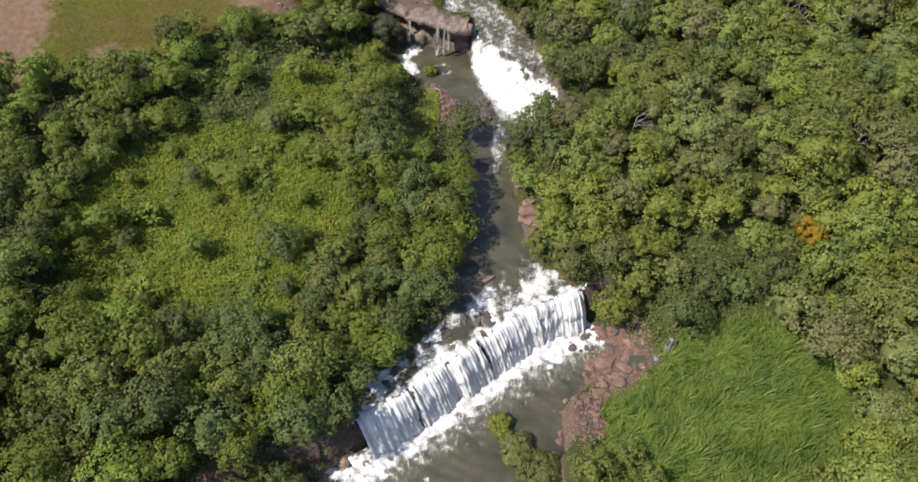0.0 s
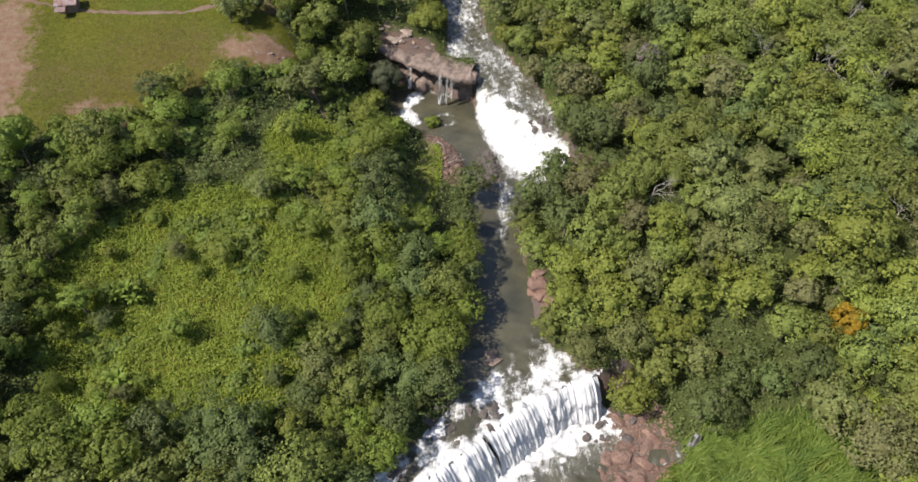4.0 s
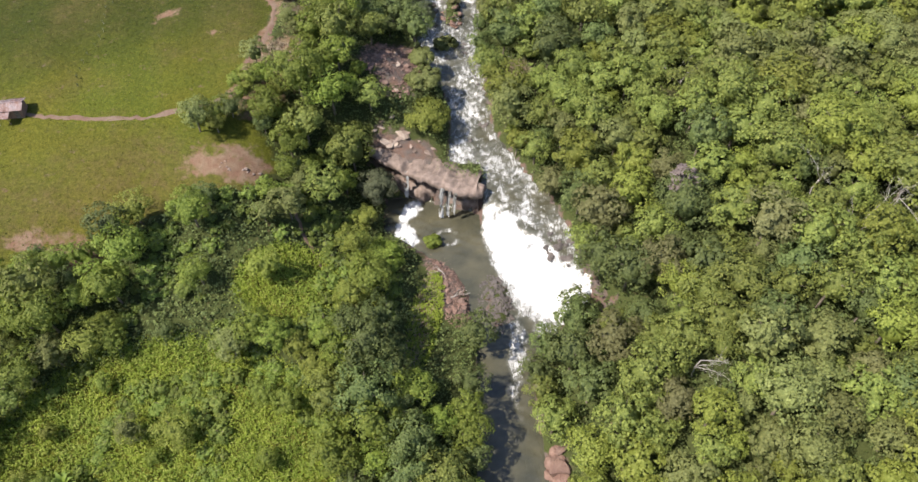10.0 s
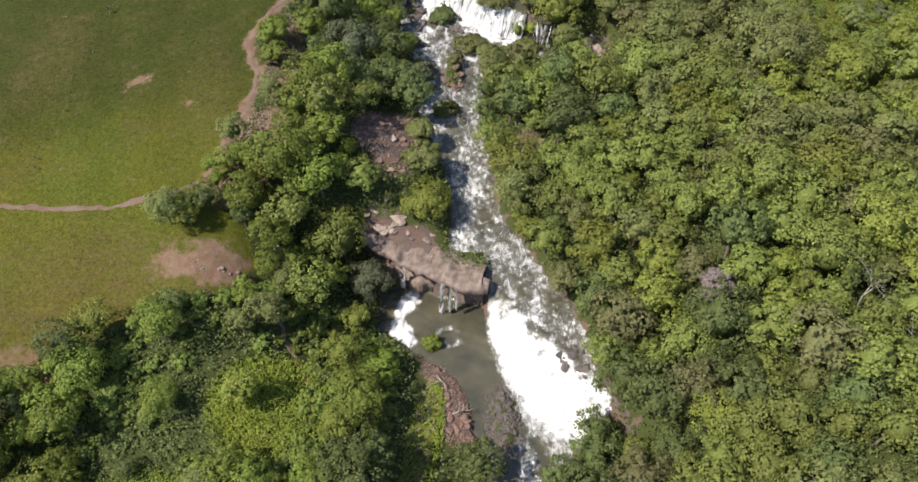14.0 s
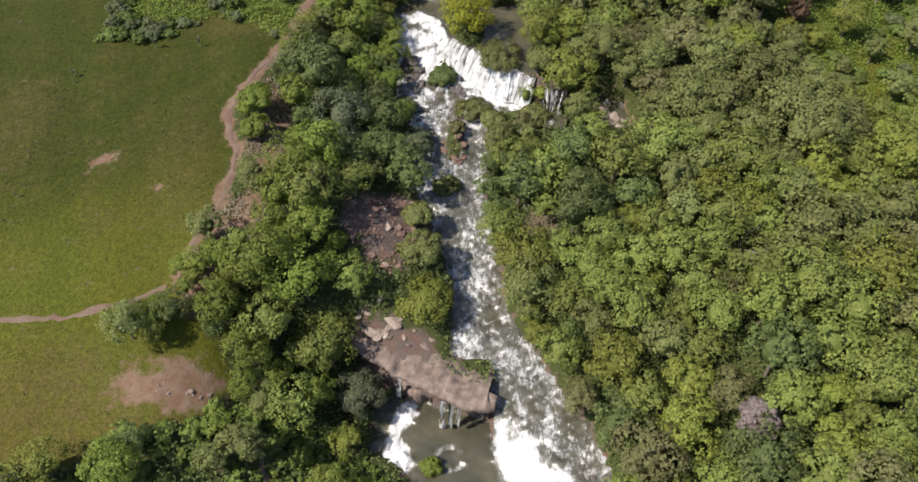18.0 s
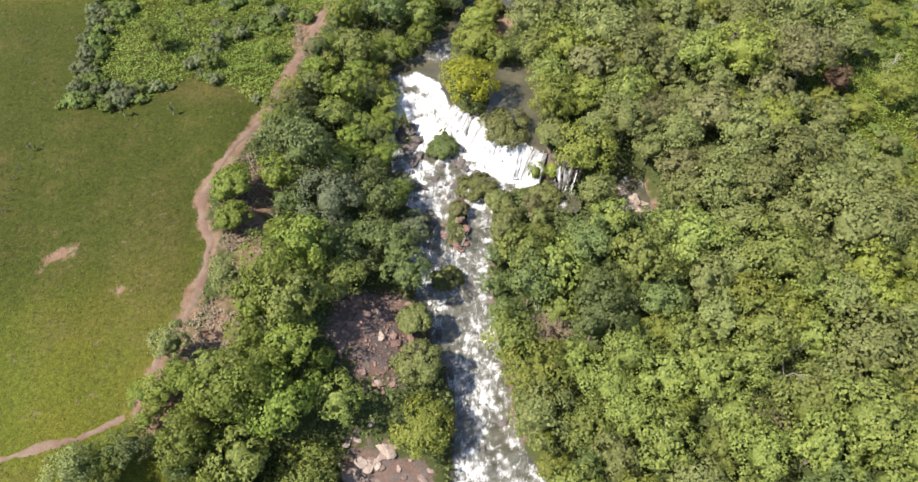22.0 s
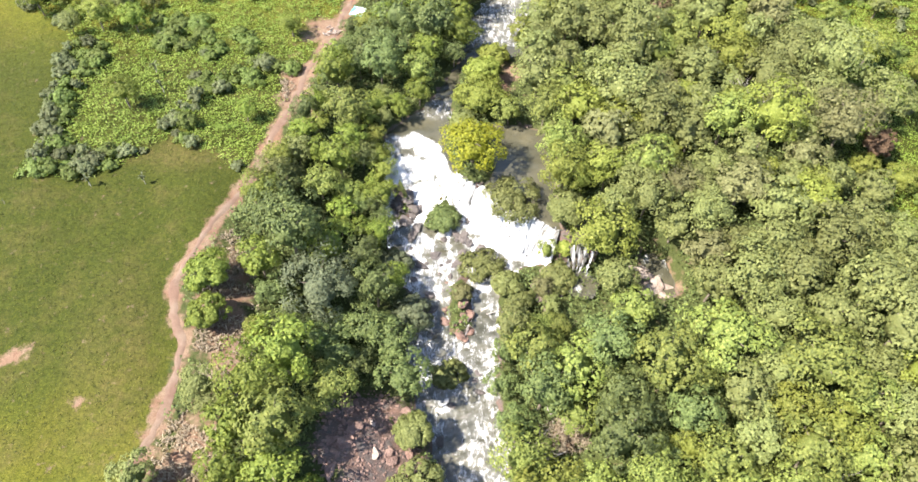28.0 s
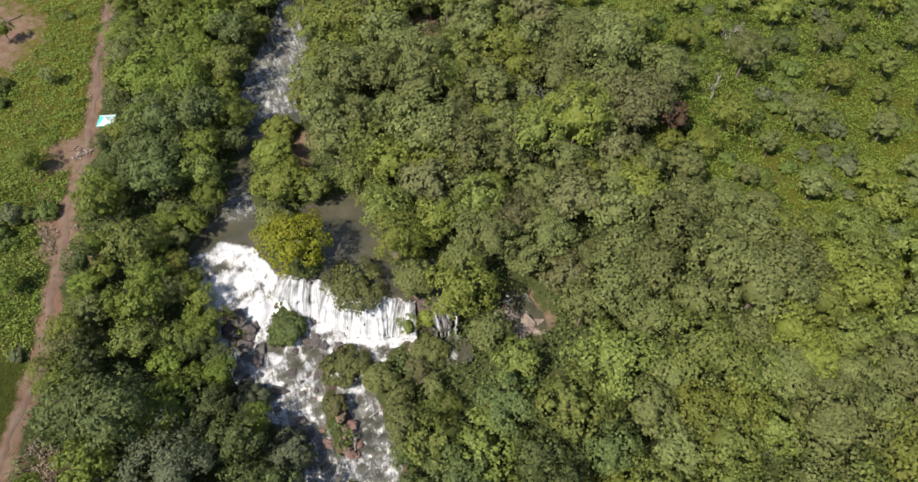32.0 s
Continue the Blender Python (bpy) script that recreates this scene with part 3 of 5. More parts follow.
tagged(new("river_water", me), "silty grey-green river water with white foaming rapids", "river", kind="structure")


def waterfall(name, lip, z0, z1, throw, foam, label, seed, gaps=(), torn=0.25, steps=0.0):
    """A curtain of strands from a lip, a line in the plan, falling out by throw metres."""
    r = np.random.RandomState(seed)
    lip = np.array(lip, float)
    seg = np.r_[0, np.cumsum(np.hypot(*np.diff(lip, axis=0).T))]
    u = np.arange(0, seg[-1], 0.16)
    x, y = np.interp(u, seg, lip[:, 0]), np.interp(u, seg, lip[:, 1])
    dx, dy = np.gradient(x), np.gradient(y)
    n = np.hypot(dx, dy)
    nx, ny = dy / n, -dx / n
    jag = np.convolve(r.normal(0, 1, len(u) + 14), np.ones(15) / 15, "valid") * 2.2
    x, y = x + nx * jag * 0.45, y + ny * jag * 0.45
    k = np.exp(-np.linspace(-2, 2, 25) ** 2)
    nx, ny = (np.convolve(np.pad(q, 12, "edge"), k / k.sum(), "valid") for q in (nx, ny))
    wide = np.convolve(r.normal(0, 1, len(u) + 8), np.ones(9) / 9, "valid") * 1.3
    fine = np.convolve(r.normal(0, 1, len(u) + 2), np.ones(3) / 3, "valid")
    v = np.linspace(0, 1, 22)
    out = -0.5 + (throw + 0.5) * v[:, None] ** 0.75 + (0.20 * wide + 0.08 * fine) * (0.35 + v[:, None])
    drop = np.clip((v[:, None] * 1.08 - 0.08), 0, 1) ** 1.35
    Z = z0 + (0.25 * wide + 0.35 * jag)[None] * (1 - v[:, None]) - (z0 - z1 + 0.35) * drop + 0.0 * u
    stair = steps * np.sin(v[:, None] * 2 * np.pi * 2.4 + 2.2 * wide[None])
    Z, out = Z - 0.055 * (z0 - z1) * stair * np.sin(v[:, None] * np.pi), out + 0.16 * throw * stair * np.sin(v[:, None] * np.pi)
    out = out + r.normal(0, 0.10, out.shape) * (0.3 + v[:, None])
    X, Y = x + nx * out, y + ny * out
    rip = r.normal(0, 1, (len(v) + 6, len(u) + 2))
    rip = sum(rip[i:i + len(v), j:j + len(u)] for i in range(7) for j in range(3)) / 21 ** 0.5
    ends = smooth(np.minimum(u, u[-1] - u), 0.9, 0.0)
    rip = np.abs(rip) * 0.25 + 0.75 * rip - 2.4 * torn * (0.5 + 0.8 * v[:, None]) - 0.9 * ends - 0.35 * wide
    for a, b in gaps:
        rip = rip - 2.6 * smooth(np.abs(u + 0.35 * np.sin(v[:, None] * 5 + a) - a), b, b * 0.4)
    me, used = grid_mesh(name, X, Y, Z, (rip > -1.75)[:-1, :-1])
    f = np.full(X.shape, foam) + 0.22 * v[:, None] + 0.16 * wide + 0.05 * rip
    for a, b in gaps:
        f -= 0.7 * smooth(np.abs(u - a), b, b * 0.4) * (1 - 0.5 * v[:, None])
    put_attr(me, "foam", f.ravel()[used])
    uv = me.uv_layers.new(name="UVMap")
    li = np.empty(len(me.loops), np.int32)
    me.loops.foreach_get("vertex_index", li)
    U, V = np.broadcast_to(u, X.shape).ravel()[used][li], np.broadcast_to(v[:, None] * (z0 - z1), X.shape).ravel()[used][li]
    uv.data.foreach_set("uv", np.stack([U, V], 1).ravel())
    me.materials.append(FALL)
    return tagged(new(name, me), label, "waterfall", kind="structure")


lx = np.arange(-17.5, 25.5, 0.8)
waterfall("waterfall_lower", np.stack([lx, lerp(lx, LIP_LOW)], 1), -12.9, -20.5, 5.0, 0.60, "wide white curtain waterfall over a dark ledge", 5, ((10.4, 0.25), (26.6, 0.3)), 0.0, 0.3)
lx = np.arange(-4.4, 13.8, 0.5)
waterfall("waterfall_upper", np.stack([lx, lerp(lx, LIP_TOP)], 1), 8.45, 3.0, 3.8, 0.34, "broken white waterfall in several steps", 6, (), 0.06, 0.35)
for n, (px, py, rx, ry, turn, level) in enumerate(PUDDLES):
    qx, qy = np.meshgrid(np.linspace(-1.25, 1.25, 24), np.linspace(-1.25, 1.25, 24))
    ca, sa = math.cos(radians(turn)), math.sin(radians(turn))
    X, Y = px + qx * rx * ca - qy * ry * sa, py + qx * rx * sa + qy * ry * ca
    me, used = grid_mesh("side_stream", X, Y, level + 0.05 * waves(X, Y, 1.5, n), (np.hypot(qx, qy) < 1.08 + 0.08 * np.sin(5 * np.arctan2(qy, qx) + n))[:-1, :-1])
    put_attr(me, "foam", (0.35 + 0.25 * waves(X, Y, 2.5, n)).ravel()[used])
    me.materials.append(WATER)
    tagged(new("side_stream", me), "shallow brown side stream among trees", "stream", kind="structure")
waterfall("waterfall_side", [(14.9, 213.9), (16.8, 213.6), (19.0, 212.8)], 8.15, 4.2, 2.4, 0.34, "small side waterfall in thin strands", 7, ((0.5, 0.25), (1.4, 0.3), (2.3, 0.22), (3.3, 0.35)), 0.15, 0.5)
waterfall("waterfall_gully", [(39.6, 63.2), (40.8, 62.4)], -11.8, -15.5, 1.6, 0.22, "thin side waterfall in a rocky gully", 8, (), 0.35, 0.5)

# ---- trees ----
def icosphere(sub):
    bm = bmesh.new()
    bmesh.ops.create_icosphere(bm, subdivisions=sub, radius=1.0)
    v = np.array([q.co[:] for q in bm.verts])
    f = np.array([[q.index for q in p.verts] for p in bm.faces])
    bm.free()
    return v, f


ICO1, ICO2, ICO3 = icosphere(1), icosphere(2), icosphere(3)


def lumpy(r, v, amount):
    """Pushes the corners of a ball about, by a few soft waves."""
    k = r.normal(0, 1, (6, 3)) * 1.6
    p = r.uniform(0, 6.28, 6)
    return v * (1 + amount * np.sin(v @ k.T + p).sum(1) / 3)[:, None]


def crown_mesh(name, r, radius, height, base, lobes, leaves, size, mat):
    """A crown of boughs, each carrying many small leafy clumps with gaps between them."""
    V, Fc, n0, round_ = [], [], 0, []

    def put(v, f, smooth_):
        nonlocal n0
        V.append(v), Fc.append(f + n0), round_.append(np.full(len(f), smooth_))
        n0 += len(v)

    mid = np.array([0, 0, base + height * 0.42])
    half = np.array([radius, radius, height * 0.58])
    put(lumpy(r, ICO2[0], 0.15) * half * 0.53 + mid - (0, 0, 0.05 * height), ICO2[1], True)
    k = np.arange(lobes) + 0.5
    boughs = np.stack([np.cos(k * 2.4), np.sin(k * 2.4), 0.05 + 0.9 * k / lobes], 1) + r.normal(0, 0.22, (lobes, 3))
    boughs /= np.linalg.norm(boughs, axis=1)[:, None]
    reach = r.uniform(0.12, 0.46, lobes)
    total = int(lobes * 3.6)
    for q in range(total):
        up = 1.0 - 1.22 * (q + 0.5) / total
        a = q * 2.39996 + r.uniform(-0.5, 0.5)
        d = np.array([math.cos(a) * math.sqrt(1 - up * up), math.sin(a) * math.sqrt(1 - up * up), up])
        far = 0.66 + float((reach * np.exp((boughs @ d - 1) * 7)).max()) + r.uniform(-0.08, 0.08)
        c = mid + d * half * far
        s = radius * (0.13 + 0.20 * r.rand() ** 1.5)
        flat = np.array([1.2, 1.2, 0.72])
        n = max(int(leaves * (s / radius) ** 2 * 2.1), 12)
        e = r.normal(0, 1, (n, 3)) + d * 0.8 + (0, 0, 0.4)
        e /= np.linalg.norm(e, axis=1)[:, None]
        p = c + e * flat * s * r.uniform(0.65, 1.2, (n, 1))
        nrm = e + d * 0.5 + r.normal(0, 0.40, (n, 3)) + (0, 0, 0.25)
        nrm /= np.linalg.norm(nrm, axis=1)[:, None]
        t1 = np.cross(nrm, r.normal(0, 1, (n, 3)))
        t1 /= np.linalg.norm(t1, axis=1)[:, None]
        t2 = np.cross(nrm, t1)
        sz = size * r.uniform(0.6, 1.4, (n, 1))
        put(np.stack([p + t1 * sz, p - t1 * sz * 0.6 + t2 * sz * 0.75, p - t1 * sz * 0.5 - t2 * sz * 0.8], 1).reshape(-1, 3), np.arange(3 * n).reshape(-1, 3), False)
    me = raw_mesh(name, np.concatenate(V), np.concatenate(Fc))
    me.polygons.foreach_set("use_smooth", np.concatenate(round_))
    me.materials.append(mat)
    return me


def tube(points, radii, sides=6):
    """A tapering tube along points, as arrays of corners and faces."""
    P = np.array(points, float)
    T = np.gradient(P, axis=0)
    T /= np.linalg.norm(T, axis=1)[:, None] + 1e-9
    side = np.cross(T, np.array([0.31, 0.77, 0.55]))
    side /= np.linalg.norm(side, axis=1)[:, None] + 1e-9
    other = np.cross(T, side)
    an = np.linspace(0, 2 * np.pi, sides, endpoint=False)
    V = (P[:, None] + np.array(radii)[:, None, None] * (np.cos(an)[None, :, None] * side[:, None] + np.sin(an)[None, :, None] * other[:, None])).reshape(-1, 3)
    f = []
    for k in range(len(P) - 1):
        for q in range(sides):
            a, b = k * sides + q, k * sides + (q + 1) % sides
            f += [(a, b, b + sides), (a, b + sides, a + sides)]
    e = (len(P) - 1) * sides
    f += [(e, e + q, e + q + 1) for q in range(1, sides - 1)]
    return V, np.array(f)


def join_arrays(bits):
    V, F_, n0 = [], [], 0
    for v, f in bits:
        V.append(v), F_.append(f + n0)
        n0 += len(v)
    return np.concatenate(V), np.concatenate(F_)


def trunk_mesh(r, height, girth, spread, limbs=3):
    top = np.array([r.uniform(-0.3, 0.3), r.uniform(-0.3, 0.3), height * 0.62])
    bits = [tube([(0, 0, -0.8), (0, 0, 0.3), top * 0.5 + (0.15, 0, 0), top], [girth * 1.4, girth, girth * 0.8, girth * 0.5], 5)]
    for k in range(limbs):
        a = k * 6.28 / limbs + r.uniform(-0.4, 0.4)
        s = top * r.uniform(0.6, 0.95)
        e = s + np.array([math.cos(a) * spread, math.sin(a) * spread, height * 0.25])
        bits.append(tube([s, (s + e) / 2 + (0, 0, 0.4), e], [girth * 0.45, girth * 0.3, girth * 0.1], 4))
    me = raw_mesh("trunk", *join_arrays(bits))
    me.materials.append(BARK)
    return me


def make_tree(kind, seed, radius, height, lobes=9, leaves=900, size=0.34, base=None, label="", category="tree"):
    """One tree of a kind at the origin: an empty with its trunk and its crown."""
    r = np.random.RandomState(seed)
    base = height * 0.28 if base is None else base
    root = new(kind)
    part("trunk", trunk_mesh(r, height, 0.05 * radius + 0.05, radius * 0.55), BARK, root)
    part("crown", crown_mesh("crown", r, radius, height - base, base, lobes, leaves, size, LEAF[kind if kind in LEAF else "broadleaf_tree"]), None, root)
    return tagged(root, label, category)


KINDS = {
    "broadleaf_tree": "mid-green broadleaf tree with a clumped crown",
    "dark_tree": "dark green broadleaf tree with a dense crown",
    "yellow_green_tree": "yellow-green broadleaf tree with a sunlit crown",
    "pale_tree": "pale olive tree with a thin dusty crown",
    "dry_tree": "dry olive-brown tree with a thinning crown",
    "lush_tree": "lush bright green tree with rounded clumps",
}
PROTO = {}
for n, (kind, label) in enumerate(KINDS.items()):
    PROTO[kind] = []
    for k in range(4):
        t = make_tree(kind, 20 * n + k, (4.3, 3.5, 5.0, 3.9)[k], (11.5, 9.5, 12.5, 10.5)[k], (10, 9, 12, 10)[k], 410, 0.265, label=label)
        tagged(t, group="forest trees")
        t.location = (0, -400 - 20 * n, -200)
        PROTO[kind].append([t, False])

PROTO["shrub"] = []
for k in range(4):
    t = make_tree("shrub", 400 + k, (2.0, 1.7, 2.3, 1.9)[k], (2.1, 1.7, 2.0, 2.5)[k], (5, 4, 6, 5)[k], 420, 0.20, base=0.1, label="low bright green shrub in the thicket", category="shrub")
    tagged(t, group="thicket shrubs")
    t.location = (0, -600, -200)
    PROTO["shrub"].append([t, False])

rnd = random.Random(11)
taken = {}


def free_spot(x, y, d):
    """Whether no tree stands within d metres, and if so notes this one."""
    c = 4.0
    i, j = int(x // c), int(y // c)
    k = int(d // c) + 2
    for a in range(i - k, i + k + 1):
        for b in range(j - k, j + k + 1):
            for px, py, pd in taken.get((a, b), ()):
                if (px - x) ** 2 + (py - y) ** 2 < ((d + pd) / 2) ** 2:
                    return False
    taken.setdefault((i, j), []).append((x, y, d))
    return True


def plant(kind, x, y, scale, k=None, tall=1.0):
    lot = PROTO[kind]
    slot = lot[rnd.randrange(len(lot)) if k is None else k]
    z = float(ground_z(x, y))
    m = pose(x, y, z - 0.1, rnd.uniform(-5, 5), rnd.uniform(-5, 5), rnd.uniform(0, 360)) @ Matrix.Diagonal((scale, scale, scale * tall, 1))
    if not slot[1]:
        slot[0].matrix_basis, slot[1] = m, True
        return slot[0]
    return copy_thing(slot[0], m @ Matrix.Diagonal((1 / slot[0].scale[0], 1 / slot[0].scale[1], 1 / slot[0].scale[2], 1)))


# single trees that stand out
SINGLE = (
    ("orange_tree", 65, 77.5, 2.6, 8.5, "tree with orange-yellow blossom among green trees"),
    ("bright_tree", -1.2, 232.5, 5.6, 8.5, "bright yellow-green tree on the river island"),
    ("grey_tree", -26.0, 205.5, 5.6, 11.0, "large grey-green tree with a wide fine crown"),
    ("russet_tree", 70.5, 231.5, 2.3, 8.0, "russet-leaved tree in the scrub"),
    ("bare_crowned_tree", 41.5, 142.5, 2.7, 9.5, "nearly leafless mauve-grey tree among green ones"),
    ("lush_tree", -43.2, 206.3, 3.3, 5.8, "round bright green tree beside the dirt track"),
    ("lush_tree", -41.8, 199.3, 2.6, 4.4, "round green bush beside the dirt track"),
    ("yellow_green_tree", -8.5, 166, 4.4, 5.5, "broad yellow-green tree above the rock ledge"),
    ("pale_tree", -9.5, 175.5, 3.6, 4.6, "olive-grey bush on the rocky bank"),
    ("dark_tree", -6.3, 223.6, 2.8, 3.8, "green bush standing in the rapids"),
    ("pale_tree", 6.0, 223.4, 4.4, 4.8, "olive bush on the lip of the upper falls"),
    ("pale_tree", 0.9, 213.7, 3.6, 3.6, "olive-grey bush on stones amid the rapids"),
    ("dry_tree", -3.2, 208.5, 1.5, 2.0, "dry brownish bush on the midstream rocks"),
    ("pale_tree", -5.3, 194.9, 2.6, 3.0, "olive bush on the midstream bar"),
    ("grey_tree", -11.5, 204.5, 3.4, 5.0, "grey-green bush leaning over the rapids"),
    ("pale_tree", 14.6, 220.0, 3.0, 4.6, "olive bush between the upper fall and the side fall"),
    ("yellow_green_tree", 14.8, 215.0, 1.5, 2.4, "small yellow-green bush beside the upper fall"),
    ("pale_tree", -2.6, 241.0, 2.6, 4.2, "olive bush on the river island"),
    ("lush_tree", -16.5, 134.0, 3.6, 4.4, "bright green bush above the gravel bar"),
    ("grey_tree", -19.4, 152.0, 3.6, 8.5, "grey-green tree beside the rock pool"),
    ("pale_tree", 13.0, 210.5, 2.6, 3.6, "olive bush below the upper falls"),
    ("yellow_green_tree", 0.6, 248.0, 4.4, 5.5, "yellow-green bush on the river island"),
    ("yellow_green_tree", 1.0, 255.5, 3.2, 5.5, "feathery yellow-green bush on the island"),
    ("yellow_green_tree", 4.0, 262.5, 3.0, 5.0, "feathery yellow-green bush on the island"),
    ("pale_tree", 14.5, 41.0, 3.8, 4.5, "olive-grey bush on the lower river bank"),
    ("pale_tree", 10.5, 45.0, 3.0, 4.0, "olive bush on the lower river bank"),
    ("yellow_green_tree", 8.0, 49.5, 2.2, 3.6, "yellow-green bush below the lower waterfall"),
    ("pale_tree", -10.5, 183.5, 2.6, 3.2, "olive-grey bush on the flat rocky bank"),
    ("grey_tree", -14.8, 214.0, 2.8, 4.0, "grey-green bush leaning over the upper rapids"),
    ("pale_tree", 4.5, 209.5, 2.4, 3.0, "olive bush beside the upper rapids"),
    ("lush_tree", -7.2, 141.5, 1.6, 3.6, "small green tree at the tip of the gravel bar"),
)
for n, (kind, x, y, radius, height, label) in enumerate(SINGLE):
    t = make_tree(kind, 300 + n, radius, height, 12, 800, 0.22, base=height * 0.2, label=label)
    t.matrix_basis = pose(x, y, float(ground_z(x, y)) - 0.1, 0, 0, 40 * n)
    free_spot(x, y, radius * 1.7)


DEAD = ((84.5, 128, 15.5), (70.5, 131, 13), (77, 134.5, 14), (65.2, 140, 13), (78.5, 97, 12.5), (36.5, 104.5, 13), (86, 150, 13), (52, 243, 11), (47, 172, 12), (95, 246, 7), (83, 236, 6.5))
for x, y, _ in DEAD:
    free_spot(x, y, 4.2)


def forest(x, y, d):
    """How thickly trees stand at a place of the plan, from 0 to 1, and how tall."""
    wx, wy = x + 5 * noise.noise((x * 0.09, y * 0.09, 1.5)), y + 5 * noise.noise((x * 0.09, y * 0.09, 9.5))
    if d < 0.3 or y < 20 or y > 335:
        return 0, 1
    left = x < (float(lerp(y, LEFT)) + float(lerp(y, RIGHT))) / 2
    b = lambda *a: float(blob(np.float64(x), np.float64(y), *a))
    bw = lambda *a: float(blob(np.float64(wx), np.float64(wy), *a))
    if in_island(np.float64(x), np.float64(y)) or b(-2, 157, 8, 8) > 0.2:
        return 0.0, 1
    if not left:
        if b(46, 48, 20, 17, 20) > 0.3 or b(31, 62, 6, 11, -25) > 0.3 or b(22, 48, 6, 10, 0) > 0.3 or b(29.5, 205, 5.6, 12, 15) > 0.2 or b(11.5, 180.5, 5.2, 6.0) > 0.3 or b(37.5, 62, 5.5, 4.5, 0) > 0.2 or b(16.6, 206, 4.4, 9, 0) > 0.25 or b(18.6, 219, 2.4, 6, -12) > 0.3:
            return 0, 1
        if b(10, 206.5, 8, 7.5) > 0.2:
            return 0.7, 0.0
        if b(15, 89.5, 2.8, 7.5, 0) > 0.3 or b(6.5, 254.5, 3.6, 8.5, -10) > 0.3 or b(41, 278.5, 4.2, 8) > 0.3:
            return 0, 1
        scrub = smooth(wx, 63, 76) * smooth(wy, 188, 210)
        return 1.0 - 0.86 * scrub, 1.0 - 0.8 * scrub * rnd.random()
    if b(-14, 143.5, 6.5, 9.5, 0) > 0.15:
        return 0, 1
    if 218 < y < 250 and d < 6:
        return 1.0, 0.1
    track = float(lerp(y, TRACK_X))
    if max(b(-45.5, 168.5, 3.6, 4), b(-47.0, 161.8, 4.2, 3), b(-52.5, 156.5, 4.2, 2.6)) > 0.35 and abs(x - track) > 1.6:
        return 1.0, 0.12
    if meadow(np.float64(x), np.float64(y)):
        return 0, 1
    if y < 62:
        return (1.0 if b(-40, 36, 5, 5) < 0.3 and b(-22, 41, 5, 3) < 0.3 else 0), 0.95
    if y < 146:
        if bw(-50, 88, 30, 26, 10) > 0.35:
            return 0.02 + 0.9 * max(noise.noise((x * 0.08, y * 0.08, 4.0)) - 0.02, 0), 0.02 + 0.35 * rnd.random()
        if b(-8, 120, 4.4, 14, -8) > 0.2:
            return 0, 1
        if b(-7, 122.5, 7.5, 20, 10) > 0.15:
            return 0, 1
        if bw(-33, 125, 9, 8, 0) > 0.4 or b(-8, 120, 4.6, 13, -8) > 0.2 or b(-4, 130, 5, 11, 18) > 0.2 or b(-5, 116, 5, 6) > 0.3:
            return 0.03, 0.4
        if wx > -62 and y > 112 and wx < -20 and noise.noise((x * 0.12, y * 0.12, 6.0)) < 0.22:
            return 0, 1
        if wx > -24 and y < 118:
            return 1.0, 0.62
        if x < -70:
            return 0.85, 0.7
        return 0.75, 0.5
    if y < 150 and x > -24 and b(-4, 130, 4, 9, 18) < 0.3:
        return 0.8, 0.7
    if abs(x - track) < (5.0 if y > 182 else 2.6) and y > 130 or b(-25.9, 277, 4.5, 4.5) > 0.2 or b(-21, 278.5, 6, 1.6) > 0.3 or b(-32, 272, 5, 4) > 0.3:
        return 0, 1
    if x < track:
        if y > 232:
            if y > 268 and x < -70:
                return 0.3, 0.35
            return 0.012, 0.3
        return 0, 1
    if b(-41, 178, 4.6, 8, 5) > 0.25 or b(-39.5, 203, 5, 17, 8) > 0.4 or b(-36, 252, 2.5, 10, 20) > 0.5 or b(-15.5, 178, 8.6, 13, 10) > 0.25 or b(-14, 160, 9.5, 5.0, -15) > 0.25:
        return 0, 1
    return 1.0, (0.3 if x < track + 9 else 0.85)


